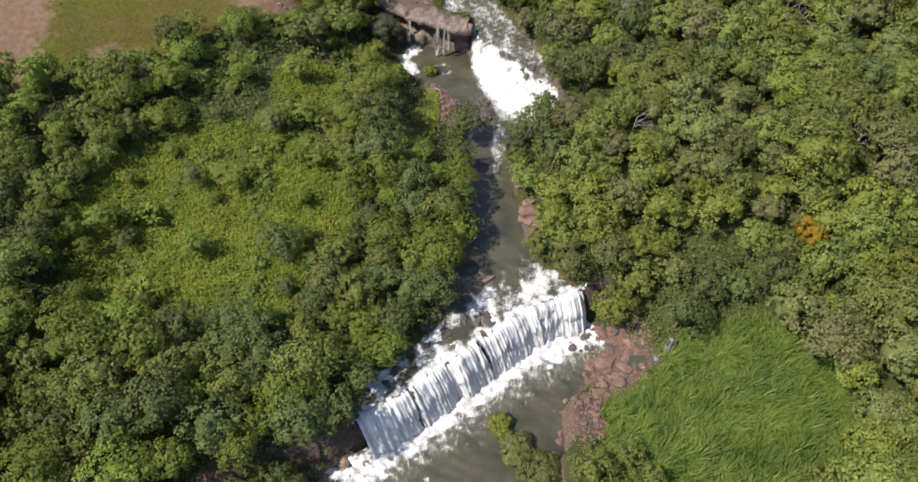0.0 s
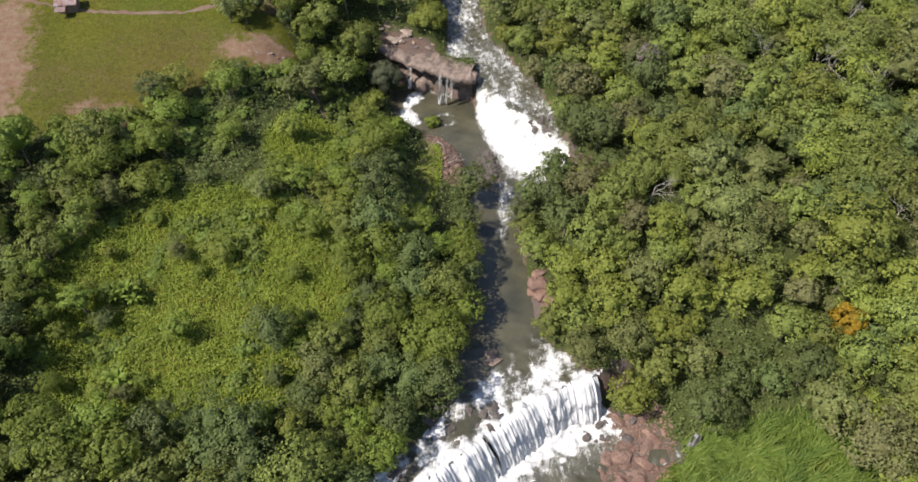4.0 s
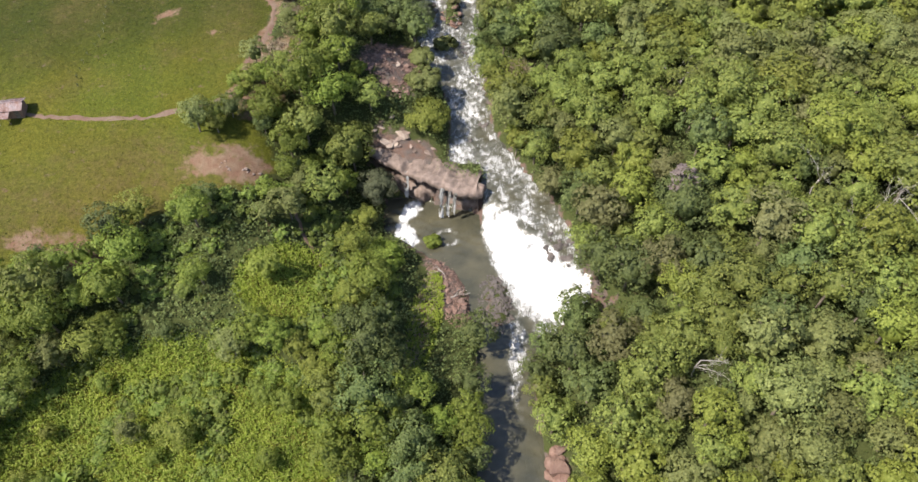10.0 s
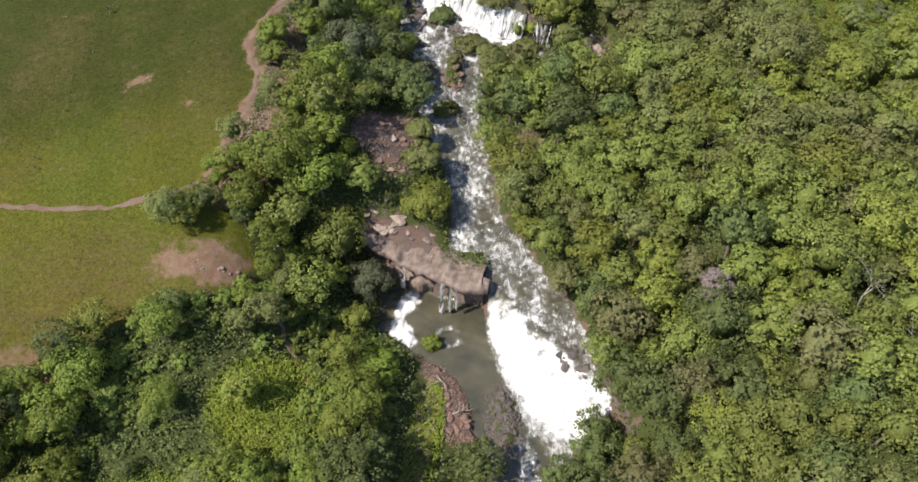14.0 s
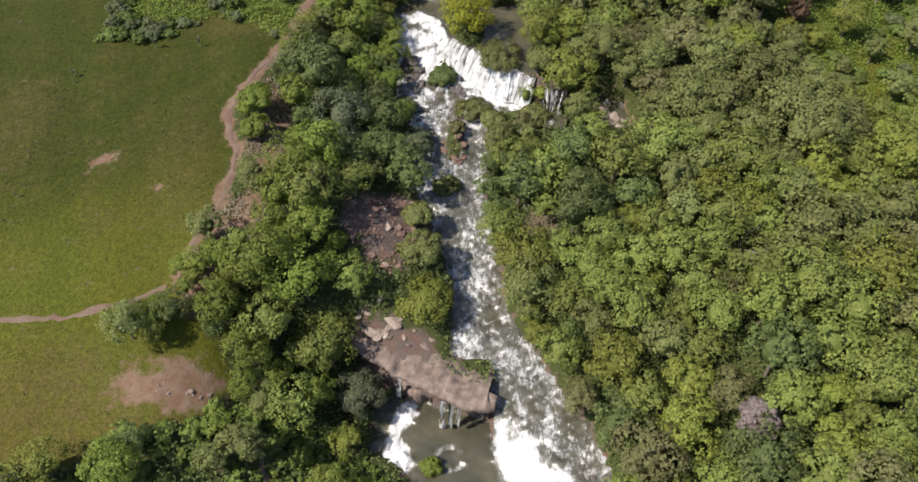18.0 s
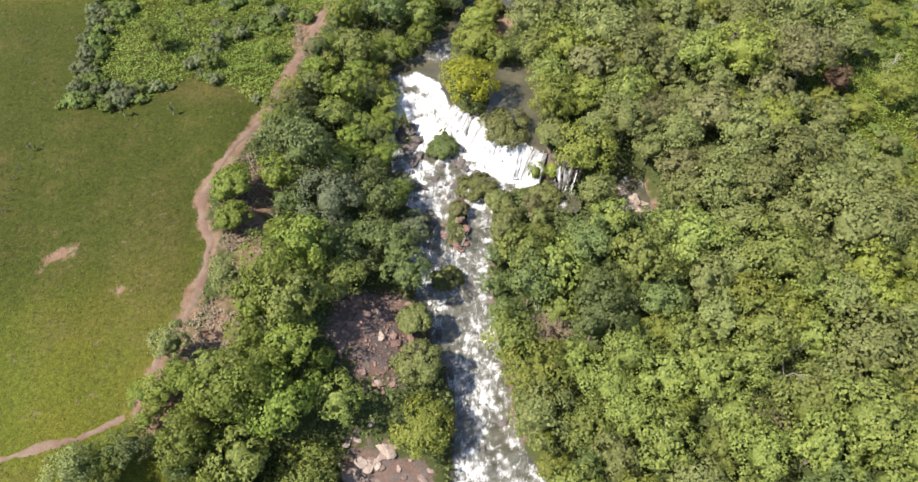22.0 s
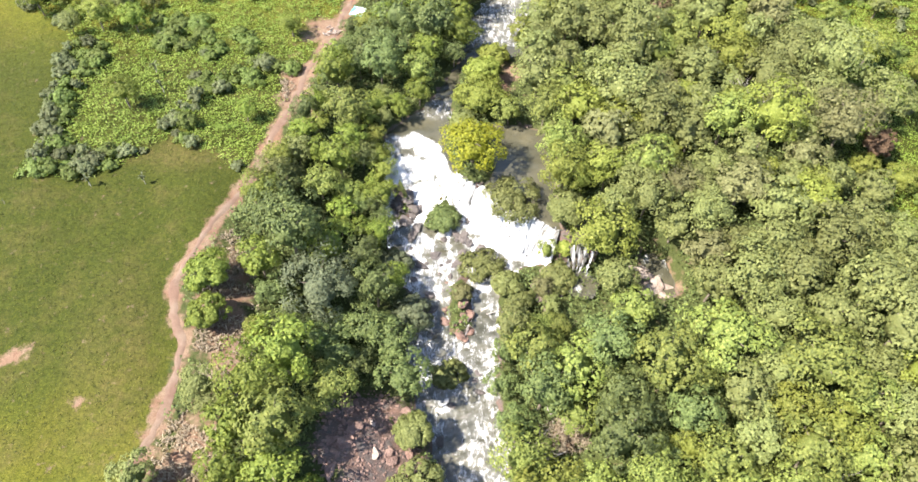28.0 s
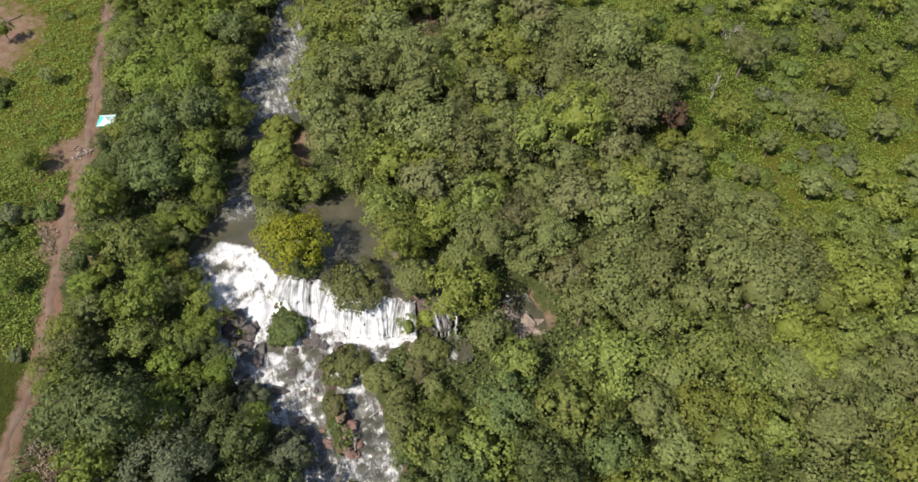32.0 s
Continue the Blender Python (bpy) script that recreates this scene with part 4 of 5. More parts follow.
REACH = col("20:78 60:93 100:110 150:124 190:124 205:138 240:168 280:145 335:135")   # how far aside the woods are planted
spots = []
for _ in range(46000):
    x, y = rnd.uniform(-124, 168), rnd.uniform(22, 330)
    if abs(x) > float(lerp(y, REACH)):
        continue
    spots.append((x, y))
ds = edge_distance(np.array([s[0] for s in spots]), np.array([s[1] for s in spots]))
count = {k: 0 for k in KINDS}
for (x, y), d in zip(spots, ds):
    p, tall = forest(x, y, d)
    if p <= 0:
        continue
    right = x > 5
    # lighter kinds on this bank: partly yellower crowns, partly sunlight put into leaf colour
    sunny = 0.24 if x > 30 and y > 165 else 0.0
    s = (0.72 + 0.55 * rnd.random()) * (0.45 + 0.55 * tall)
    if d < 4:
        s = min(s, 0.70 + 0.08 * d)
    if not free_spot(x, y, (5.3 if tall > 0.5 else 4.5) * s / math.sqrt(p)):
        continue
    n1 = noise.noise((x * 0.03, y * 0.03, 3.1)) * 0.5 + noise.noise((x * 0.11, y * 0.11, 7.7)) * 0.5 + 0.5 + rnd.uniform(-0.22, 0.22) + sunny
    if right:
        kinds = ("dark_tree", "broadleaf_tree", "broadleaf_tree", "yellow_green_tree", "pale_tree")
    else:
        kinds = ("dark_tree", "dark_tree", "lush_tree", "broadleaf_tree", "lush_tree") if tall > 0.55 else ("dark_tree", "lush_tree", "lush_tree", "yellow_green_tree", "pale_tree")
    kind = kinds[min(max(int((n1 - 0.12) / 0.76 * 5), 0), 4)]
    if right and rnd.random() < 0.045:
        kind = "dry_tree"
    if count[kind] >= 300:
        kind = min(count, key=count.get)
    count[kind] += 1
    plant(kind, x, y, s, tall=0.85 + 0.3 * rnd.random())
young = 0
for (x, y), d in zip(spots[::-2], ds[::-2]):
    p, tall = forest(x, y, d)
    s = 0.38 + 0.22 * rnd.random()
    if p < 0.7 or young >= 190 or not free_spot(x, y, 4.6 * s):
        continue
    kind = rnd.choice(("broadleaf_tree", "dark_tree", "yellow_green_tree", "pale_tree") if x > 5 else ("lush_tree", "dark_tree", "yellow_green_tree"))
    plant(kind, x, y, s * (0.55 + 0.45 * tall), tall=1.2)
    young += 1
made = 0
for _ in range(30000):
    x, y = rnd.uniform(-88, -14), rnd.uniform(60, 146)
    zone_ = float(tall_zone(np.float64(x), np.float64(y)))
    if made >= 300 or meadow(np.float64(x), np.float64(y)) or x > float(lerp(y, LEFT)) - 4 or (y < 112 and zone_ < 0.3) or float(blob(np.float64(x), np.float64(y), -7.5, 121, 3.0, 12, -8)) > 0.3 or float(blob(np.float64(x), np.float64(y), -4, 130, 5.5, 12, 18)) > 0.15:
        continue
    if zone_ > 0.5 and noise.noise((x * 0.1, y * 0.1, 2.0)) < 0.02:
        continue
    s = rnd.uniform(0.5, 1.25)
    if free_spot(x, y, 3.1 * s):
        plant("shrub", x, y, s, tall=rnd.uniform(0.7, 1.1))
        made += 1
BUSHES = {"grey_shrub": "grey-green scrubby shrub among low vines", "leafy_bush": "leafy green bush in the vine thicket"}
MEADOW_TOP = col("-130:300 -88:272 -84:245 -81:230 -72:229 -65:233 -59:239 -48:234.5 -44:231")
for n, (kind, label) in enumerate(BUSHES.items()):
    PROTO[kind] = []
    for k in range(4):
        t = make_tree(kind, 500 + 10 * n + k, (1.9, 1.5, 2.4, 1.7)[k], ((2.9, 2.2, 3.0, 3.4), (1.9, 1.5, 2.2, 2.6))[n][k], (5, 4, 6, 5)[k], 380, 0.22, base=0.15, label=label, category="shrub")
        tagged(t, group="scrub bushes")
        t.location = (0, -700, -200)
        PROTO[kind].append([t, False])
grown = {k: 0 for k in BUSHES}
for _ in range(24000):
    x, y = rnd.choice((rnd.uniform(-122, -30), rnd.uniform(-100, -36), rnd.uniform(74, 166))), rnd.uniform(196, 318)
    if not vine_zone(np.float64(x), np.float64(y)) or abs(x) > float(lerp(y, REACH)) or (x < 0 and abs(x - float(lerp(y, TRACK_X))) < 3.0):
        continue
    rim_ = y - float(lerp(x, MEADOW_TOP)) if x < 0 else 99
    clump = noise.noise((x * 0.07, y * 0.07, 12.0)) + 0.6 * noise.noise((x * 0.17, y * 0.17, 15.0))
    if x < 0 and rim_ > 6.5 and clump < 0.16 and not (x < -78 and rnd.random() < 0.5):
        continue
    if x > 0 and clump < -0.1:
        continue
    if float(blob(np.float64(x), np.float64(y), -52, 317, 17, 17, 15)) > 0.2 or float(blob(np.float64(x), np.float64(y), -33, 273, 6, 4, 30)) > 0.2:
        continue
    kind = "grey_shrub" if rnd.random() < (0.65 if rim_ < 7 else 0.3) else "leafy_bush"
    s = rnd.uniform(0.55, 1.25)
    if grown[kind] < 290 and free_spot(x, y, 2.5 * s):
        plant(kind, x, y, s, tall=rnd.uniform(0.7, 1.15))
        grown[kind] += 1
for lot in PROTO.values():
    for t, used_ in lot:
        if not used_:
            for o in (*t.children_recursive, t):
                bpy.data.objects.remove(o)

# ---- low growth ----
def land_spots(n, seed, box, keep):
    """Random places of the plan inside a box of x and y for which keep(x, y, d) holds."""
    r = np.random.RandomState(seed)
    x, y = r.uniform(box[0], box[1], n), r.uniform(box[2], box[3], n)
    d = edge_distance(x, y)
    k = keep(x, y, d)
    return x[k], y[k], r


def leaf_stuff(name, x, y, r, low, high, size, mat, label, category, per=1, spread=0.5, up=0.8, mound=0.0):
    """Loose leaves over the ground, per of them at each place: one object of kind stuff."""
    x, y = np.repeat(x, per), np.repeat(y, per)
    x, y = x + r.normal(0, spread, len(x)), y + r.normal(0, spread, len(y))
    n = len(x)
    p = np.stack([x, y, ground_z(x, y) + r.uniform(low, high, n)], 1)
    if mound:
        p[:, 2] += mound * np.clip(0.25 + waves(x, y, 7, 31) + 0.7 * waves(x, y, 3, 32), 0, None) * r.uniform(0.45, 1.0, n)
    nrm = r.normal(0, 1, (n, 3)) * 0.6 + (0, 0, up)
    nrm /= np.linalg.norm(nrm, axis=1)[:, None]
    a = np.cross(nrm, r.normal(0, 1, (n, 3)))
    a /= np.linalg.norm(a, axis=1)[:, None]
    b = np.cross(nrm, a)
    s = size * r.uniform(0.55, 1.4, (n, 1))
    v = np.stack([p + a * s, p - a * s * 0.6 + b * s * 0.75, p - a * s * 0.5 - b * s * 0.8], 1).reshape(-1, 3)
    me = raw_mesh(name, v, np.arange(3 * n).reshape(-1, 3), flat=True)
    me.materials.append(mat)
    return tagged(new(name, me), label, category, kind="stuff")


def blade_stuff(name, x, y, r, blades, height, lean, width, mat, label, category, wind=(0.0, 0.0), drift=0.0, comb=None):
    """Tufts of arching blades, two faces to a blade."""
    n = len(x) * blades
    bx, by = np.repeat(x, blades) + r.normal(0, 0.18, n), np.repeat(y, blades) + r.normal(0, 0.18, n)
    a = r.uniform(0, 6.283, n) if comb is None else comb + 1.6 * waves(bx, by, 12, 35) + r.normal(0, 0.7, n)
    h = height * r.uniform(0.55, 1.25, n) * (1 + drift * (waves(bx - by, bx + by, 5, 33) + 0.8 * waves(bx, by, 2.6, 34)))
    ln = lean * h * r.uniform(0.4, 1.2, n)
    ux, uy = np.cos(a), np.sin(a)
    wx, wy = -uy * width * r.uniform(0.7, 1.3, n), ux * width * r.uniform(0.7, 1.3, n)
    z = ground_z(bx, by)
    p0 = np.stack([bx - wx, by - wy, z], 1)
    p1 = np.stack([bx + wx, by + wy, z], 1)
    mx, my = bx + ux * ln * 0.35 + wind[0] * h * 0.4, by + uy * ln * 0.35 + wind[1] * h * 0.4
    p2 = np.stack([mx + wx, my + wy, z + h * 0.75], 1)
    p3 = np.stack([mx - wx, my - wy, z + h * 0.75], 1)
    p4 = np.stack([bx + ux * ln + wind[0] * h, by + uy * ln + wind[1] * h, z + h * 0.92], 1)
    v = np.stack([p0, p1, p2, p3, p4], 1).reshape(-1, 3)
    i = np.arange(n)[:, None] * 5
    f = np.concatenate([i + [0, 1, 2], i + [0, 2, 3], i + [3, 2, 4]], 1).reshape(-1, 3)
    me = raw_mesh(name, v, f, flat=True)
    me.materials.append(mat)
    return tagged(new(name, me), label, category, kind="stuff")


def soil_at(x, y):
    s = np.zeros_like(x)
    for b in ((-48, 148, 9, 4.5, 5), (-72, 128, 7, 3.5, -30), (-69.5, 192, 3.2, 1.6, 20), (-107, 142, 11, 30, 12), (-41, 178, 4.5, 7, 5), (-40, 200, 4.5, 16, 10), (-44, 165, 6, 4, 30),
              (-36, 252, 3.5, 12, 20), (-33, 273, 6, 4, 30), (-52, 317, 17, 17, 15), (6.5, 257, 2.6, 6, -10), (41, 282, 4, 6, 0), (-8, 122, 1.0, 9, -8), (12, 184, 3.5, 2.5, 0), (30, 210, 3, 5, 15),
              (31, 62, 6, 10, -25), (22, 50, 5, 6, 0), (-4, 130, 4.5, 10, 18), (-16.5, 181, 8, 10, 10), (-14, 160, 9, 5, -15), (15, 92, 2.5, 6, 0), (5.8, 126.5, 4.5, 8.5, 8), (-4, 130, 5.5, 12, 18), (-7.5, 121, 3.0, 12, -8)):
        s = np.maximum(s, blob(x, y, *b))
    return np.maximum(s, smooth(np.abs(x - lerp(y, TRACK_X)), 2.2, 1.2) * (y > 120))


x, y, r = land_spots(100000, 41, (-120, 120, 18, 332), lambda x, y, d: (d > 1.0) & ~meadow(x, y) & (soil_at(x, y) < 0.35) & (reed_zone(x, y) < 0.4) & (tall_zone(x, y) < 0.5) & ~vine_zone(x, y) & (np.abs(x) < lerp(y, REACH)))
leaf_stuff("undergrowth", x, y, r, 0.05, 1.9, 0.27, LEAF["dark_tree"], "green undergrowth of low shrubs between the trees", "undergrowth", 4, 0.45, 1.2)
x, y, r = land_spots(40000, 42, (-95, -15, 55, 137), lambda x, y, d: (d > 3) & (tall_zone(x, y) > 0.3))
blade_stuff("tall_grass", x, y, r, 2, 0.7, 1.3, 0.07, TALL_GRASS, "tall bright yellow-green grass on the slope", "grass")
x, y, r = land_spots(21000, 43, (-95, -15, 55, 137), lambda x, y, d: (d > 3) & (tall_zone(x, y) > 0.2) & (waves(x, y, 11, 8) + 0.6 * waves(x, y, 4, 88) > -0.05))
leaf_stuff("creeper_growth", x, y, r, 0.1, 0.6, 0.16, TALL_GRASS, "leafy creeper mounds in the tall grass", "creepers", 8, 0.6, 0.8, 1.7)
x, y, r = land_spots(2000, 44, (18, 82, 22, 78), lambda x, y, d: (d > 2.5) & (reed_zone(x, y) > 0.3) & (blob(x, y, 31, 62, 6, 11, -25) < 0.4) & (blob(x, y, 22, 50, 5, 8) < 0.4))
x, y = np.repeat(x, 8) + r.normal(0, 0.75, 8 * len(x)), np.repeat(y, 8) + r.normal(0, 0.75, 8 * len(y))
blade_stuff("reed_bed", x, y, r, 8, 2.5, 0.8, 0.065, REED, "dense bright green tall reeds bent by the wind", "reeds", (0.15, 0.1), 0.75, 0.6)
x, y, r = land_spots(66000, 45, (-124, 166, 190, 332), lambda x, y, d: vine_zone(x, y) & (soil_at(x, y) < 0.3) & (waves(x, y, 8, 9) > -0.6) & (np.abs(x) < lerp(y, REACH)))
leaf_stuff("vine_growth", x, y, r, 0.05, 0.4, 0.19, VINE, "low bright green vines and weeds over the ground", "vines", 9, 0.6, 1.3, 0.9)
x, y, r = land_spots(26000, 46, (-118, -36, 112, 275), lambda x, y, d: meadow(x, y) & (soil_at(x, y) < 0.5))
# tufts of the far end take the colour that includes cloud shade
rich_shaded = lush_shade_at(x, y) > r.uniform(0, 1, len(x))
blade_stuff("field_grass", x[~rich_shaded], y[~rich_shaded], r, 2, 0.10, 2.2, 0.08, FIELD_GRASS, "short grazed grass tufts on the field", "grass")
blade_stuff("rich_field_grass", x[rich_shaded], y[rich_shaded], r, 2, 0.10, 2.2, 0.08, RICH_SHADED_GRASS, "dark green grass tufts in the field's corner, cloud shade in their colour", "grass")
x, y, r = land_spots(16000, 47, (-50, -25, 168, 290), lambda x, y, d: (np.maximum.reduce([blob(x, y, -40, 201, 4.5, 16, 10), blob(x, y, -41, 178, 4.5, 7, 5), blob(x, y, -36, 252, 3, 11, 20)]) > 0.3) & (np.abs(x - lerp(y, TRACK_X)) > 1.3) & (waves(x, y, 5, 5) > -0.1))
blade_stuff("dry_brush", x, y, r, 3, 0.5, 1.3, 0.07, DRY, "dry straw-coloured brush beside the track", "dry brush")
x, y, r = land_spots(3600, 48, (-16, -2, 102, 136), lambda x, y, d: (blob(x, y, -8, 121, 2.8, 12, -8) > 0.2) & (d > 3))
blade_stuff("strip_grass", x, y, r, 4, 0.6, 0.9, 0.07, TALL_GRASS, "yellowish grass strip beside the gravel bar", "grass")


x, y, r = land_spots(1500, 49, (-16, -2, 102, 136), lambda x, y, d: (blob(x, y, -8.6, 121, 2.0, 12, -8) > 0.2) & (d > 3))
blade_stuff("strip_straw", x, y, r, 4, 0.55, 0.9, 0.07, DRY, "dry straw among the grass beside the gravel bar", "dry grass")


# ---- rocks ----
def rock_mesh(name, seed, shape, mat, amount=0.28):
    r = np.random.RandomState(seed)
    v, f = ICO3
    v = lumpy(r, lumpy(r, v, amount), amount * 0.5)
    for _ in range(12):   # flat broken faces
        n = r.normal(0, 1, 3) * (1, 1, 0.7)
        n /= np.linalg.norm(n)
        v = v - np.outer(np.clip(v @ n - r.uniform(0.5, 0.82), 0, None), n)
    v = v * 1.2 * shape
    v[:, 2] = np.clip(v[:, 2], -0.5 * shape[2], 0.82 * shape[2])
    me = raw_mesh(name, v, f, flat=True)
    me.materials.append(mat)
    return me


ROCKS = {}
for kind, mat in (("red", RED_STONE), ("wet", DARK_STONE), ("pale", PALE_STONE), ("brown", LEDGE)):
    ROCKS[kind] = [rock_mesh("boulder", 70 + k, np.array([(1.0, 0.8, 0.55), (1.0, 0.6, 0.5), (0.8, 0.8, 0.62)][k]), mat) for k in range(3)]
WORDS = {"red": "weathered red-brown boulder", "wet": "dark wet boulder", "pale": "pale sandy boulder", "brown": "grey-brown boulder"}


def boulder(kind, x, y, size, z=None, where="on the river bank", flat=1.0):
    ob = tagged(new("river_stone" if kind == "wet" else "boulder", rnd.choice(ROCKS[kind])), WORDS[kind] + " " + where, "stone" if kind == "wet" else "boulder", "river stones")
    z = float(ground_z(x, y)) if z is None else z
    ob.matrix_basis = pose(x, y, z + 0.1 * size, rnd.uniform(-9, 9), rnd.uniform(-9, 9), rnd.uniform(0, 360)) @ Matrix.Diagonal((size, size, size * flat, 1))
    return ob


def scatter(kind, n, cx, cy, rx, ry, turn, lo, hi, where, wet_too=False, flat=0.8):
    c, s = math.cos(radians(turn)), math.sin(radians(turn))
    done = 0
    while done < n:
        a, q = rnd.uniform(0, 6.283), math.sqrt(rnd.random())
        u, v = rx * q * math.cos(a), ry * q * math.sin(a)
        x, y = cx + u * c - v * s, cy + u * s + v * c
        done += 1
        d = float(edge_distance(np.array([x]), np.array([y]))[0])
        if d < 0 and not wet_too:
            continue
        z = float(river_z(np.array([x]), np.array([y]))[0]) - 0.15 if d < 0 else None
        boulder(kind, x, y, lo + (hi - lo) * rnd.random() ** 2.2, z, where, flat)


scatter("red", 46, 31, 63, 5.5, 10, -25, 0.5, 1.9, "on the bank below the lower waterfall", True)
scatter("wet", 16, 27, 66, 4, 7, -25, 0.5, 1.4, "at the foot of the lower waterfall", True)
scatter("red", 18, 22, 50, 4, 7, 0, 0.4, 1.3, "beside the lower pool", True)
scatter("brown", 18, -22, 41.5, 6, 3.5, 20, 0.3, 1.2, "on the shore of the lower pool", True)
scatter("wet", 26, 2, 69, 10, 5, 35, 0.4, 1.3, "amid the water above the lower fall", True, 0.6)
scatter("wet", 7, 5.4, 66.6, 1.6, 3.0, 20, 0.9, 1.7, "on the lip of the lower fall", True, 0.7)
scatter("wet", 6, -9.5, 56.8, 4, 1.2, 35, 0.7, 1.3, "on the lip of the lower fall", True, 0.6)
scatter("brown", 3, 5.2, 78.2, 1.2, 1.0, 0, 0.9, 1.5, "in the water above the lower fall", True, 0.6)
scatter("wet", 22, 0.5, 90, 1.6, 22, 0, 0.3, 0.9, "along the dark river edge", True)
scatter("red", 12, 15.3, 92.5, 1.6, 5.5, 0, 0.8, 2.3, "in the eroded red bank", False, 1.0)
scatter("brown", 8, 13.2, 106, 1.2, 8, 0, 0.4, 1.0, "at the river edge", True)
scatter("red", 44, -4, 129.5, 2.8, 9, 18, 0.25, 0.9, "on the red gravel bar", True, 0.7)
scatter("wet", 60, 5.8, 126.5, 3.0, 6.5, 8, 0.25, 0.9, "on the cobble bar below the middle fall", True, 0.6)
scatter("wet", 26, 19, 137, 6, 3, -48, 0.4, 1.3, "amid the white middle fall", True, 0.7)
scatter("red", 34, -16, 181, 6.5, 9, 10, 0.4, 1.5, "on the flat rocky bank", True, 0.35)
scatter("pale", 4, -15, 178, 4, 7, 10, 0.4, 1.0, "on the flat rocky bank", True, 0.35)
scatter("pale", 9, -16.5, 164.0, 4, 3, -15, 0.7, 1.8, "on the bare rock above the ledge", False, 0.4)
scatter("brown", 10, -13, 162, 6, 3, -15, 0.5, 1.5, "on the bare rock above the ledge", False, 0.5)
scatter("wet", 30, -2, 186, 5, 24, 14, 0.3, 1.1, "in the river rapids", True, 0.7)
scatter("wet", 40, -6, 213, 8, 8, 0, 0.4, 1.5, "in the rapids below the upper falls", True, 0.7)
scatter("brown", 26, 12, 210, 3.2, 3.8, 0, 0.4, 1.3, "below the upper falls", True)
scatter("red", 22, -4, 206, 2.2, 6.5, 10, 0.4, 1.4, "on the red midstream bar", True)
scatter("wet", 22, -13.5, 226, 2.6, 6, 25, 0.5, 1.6, "amid the upper cascade", True)
scatter("wet", 10, 4.5, 221.5, 2.4, 3.0, 0, 0.5, 1.5, "amid the upper falls", True, 0.8)
scatter("wet", 8, -3.5, 224, 1.6, 4.5, 0, 0.5, 1.5, "between the upper falls", True)
scatter("pale", 16, 29.3, 209, 2.3, 4.2, 15, 0.5, 1.7, "in the small side stream", True, 0.6)
scatter("red", 12, 20.5, 219, 2.5, 4, -20, 0.5, 1.4, "above the side fall", True)
scatter("wet", 24, 10, 283, 8, 14, -28, 0.3, 0.9, "in the far shallow rapids", True, 0.6)
scatter("brown", 12, -46, 147, 5, 2, 0, 0.2, 0.6, "on bare soil beside the field", False)
big = tagged(new("rock_slab", rock_mesh("rock_slab", 9, np.array((2.6, 2.0, 0.8)), PALE_STONE)), "large pale sandstone slab by the side stream", "rock")
big.matrix_basis = pose(28.2, 207.6, float(ground_z(28.2, 207.6)) + 0.25, 4, -6, 30)

# cobbles too many to count
def cobbles(name, n, seed, box, keep, lo, hi, mat, label):
    x, y, r = land_spots(n, seed, box, keep)
    v0, f0 = ICO1
    s = lo + (hi - lo) * r.rand(len(x)) ** 2
    z = np.maximum(ground_z(x, y), np.where(in_river(x, y), river_z(x, y) - 0.1, -99))
    V = v0[None] * (s[:, None, None] * r.uniform(0.6, 1.2, (len(x), 1, 3))) * (1, 1, 0.6) * r.uniform(0.85, 1.15, (len(x), 12, 1)) + np.stack([x, y, z], 1)[:, None]
    me = raw_mesh(name, V.reshape(-1, 3), (f0[None] + 12 * np.arange(len(x))[:, None, None]).reshape(-1, 3), flat=True)
    me.materials.append(mat)
    return tagged(new(name, me), label, "cobbles", kind="stuff")


cobbles("cobbles", 2600, 51, (1, 10, 119, 134), lambda x, y, d: blob(x, y, 5.8, 126.5, 3.4, 7, 8) > 0.3, 0.10, 0.38, DARK_STONE, "dark wet cobbles of a bar in the river")
cobbles("gravel", 5200, 52, (-14, 3, 116, 142), lambda x, y, d: blob(x, y, -4, 129.5, 3.4, 10, 18) > 0.3, 0.06, 0.24, RED_STONE, "red gravel of the river bar")
cobbles("bank_gravel", 7000, 53, (14, 40, 40, 76), lambda x, y, d: (np.maximum(blob(x, y, 31, 62, 6, 11, -25), blob(x, y, 22, 50, 5, 7)) > 0.3) & (d > -2.5), 0.07, 0.34, RED_STONE, "red-brown stones on the lower bank")
cobbles("shore_gravel", 3000, 54, (-32, -12, 36, 47), lambda x, y, d: d > -1.5, 0.07, 0.28, LEDGE, "grey-brown stones on the shore of the pool")
cobbles("flat_stones", 1500, 55, (-26, -8, 170, 193), lambda x, y, d: (blob(x, y, -16.5, 181, 8, 10, 10) > 0.3), 0.08, 0.4, RED_STONE, "brown stones on the flat bank")

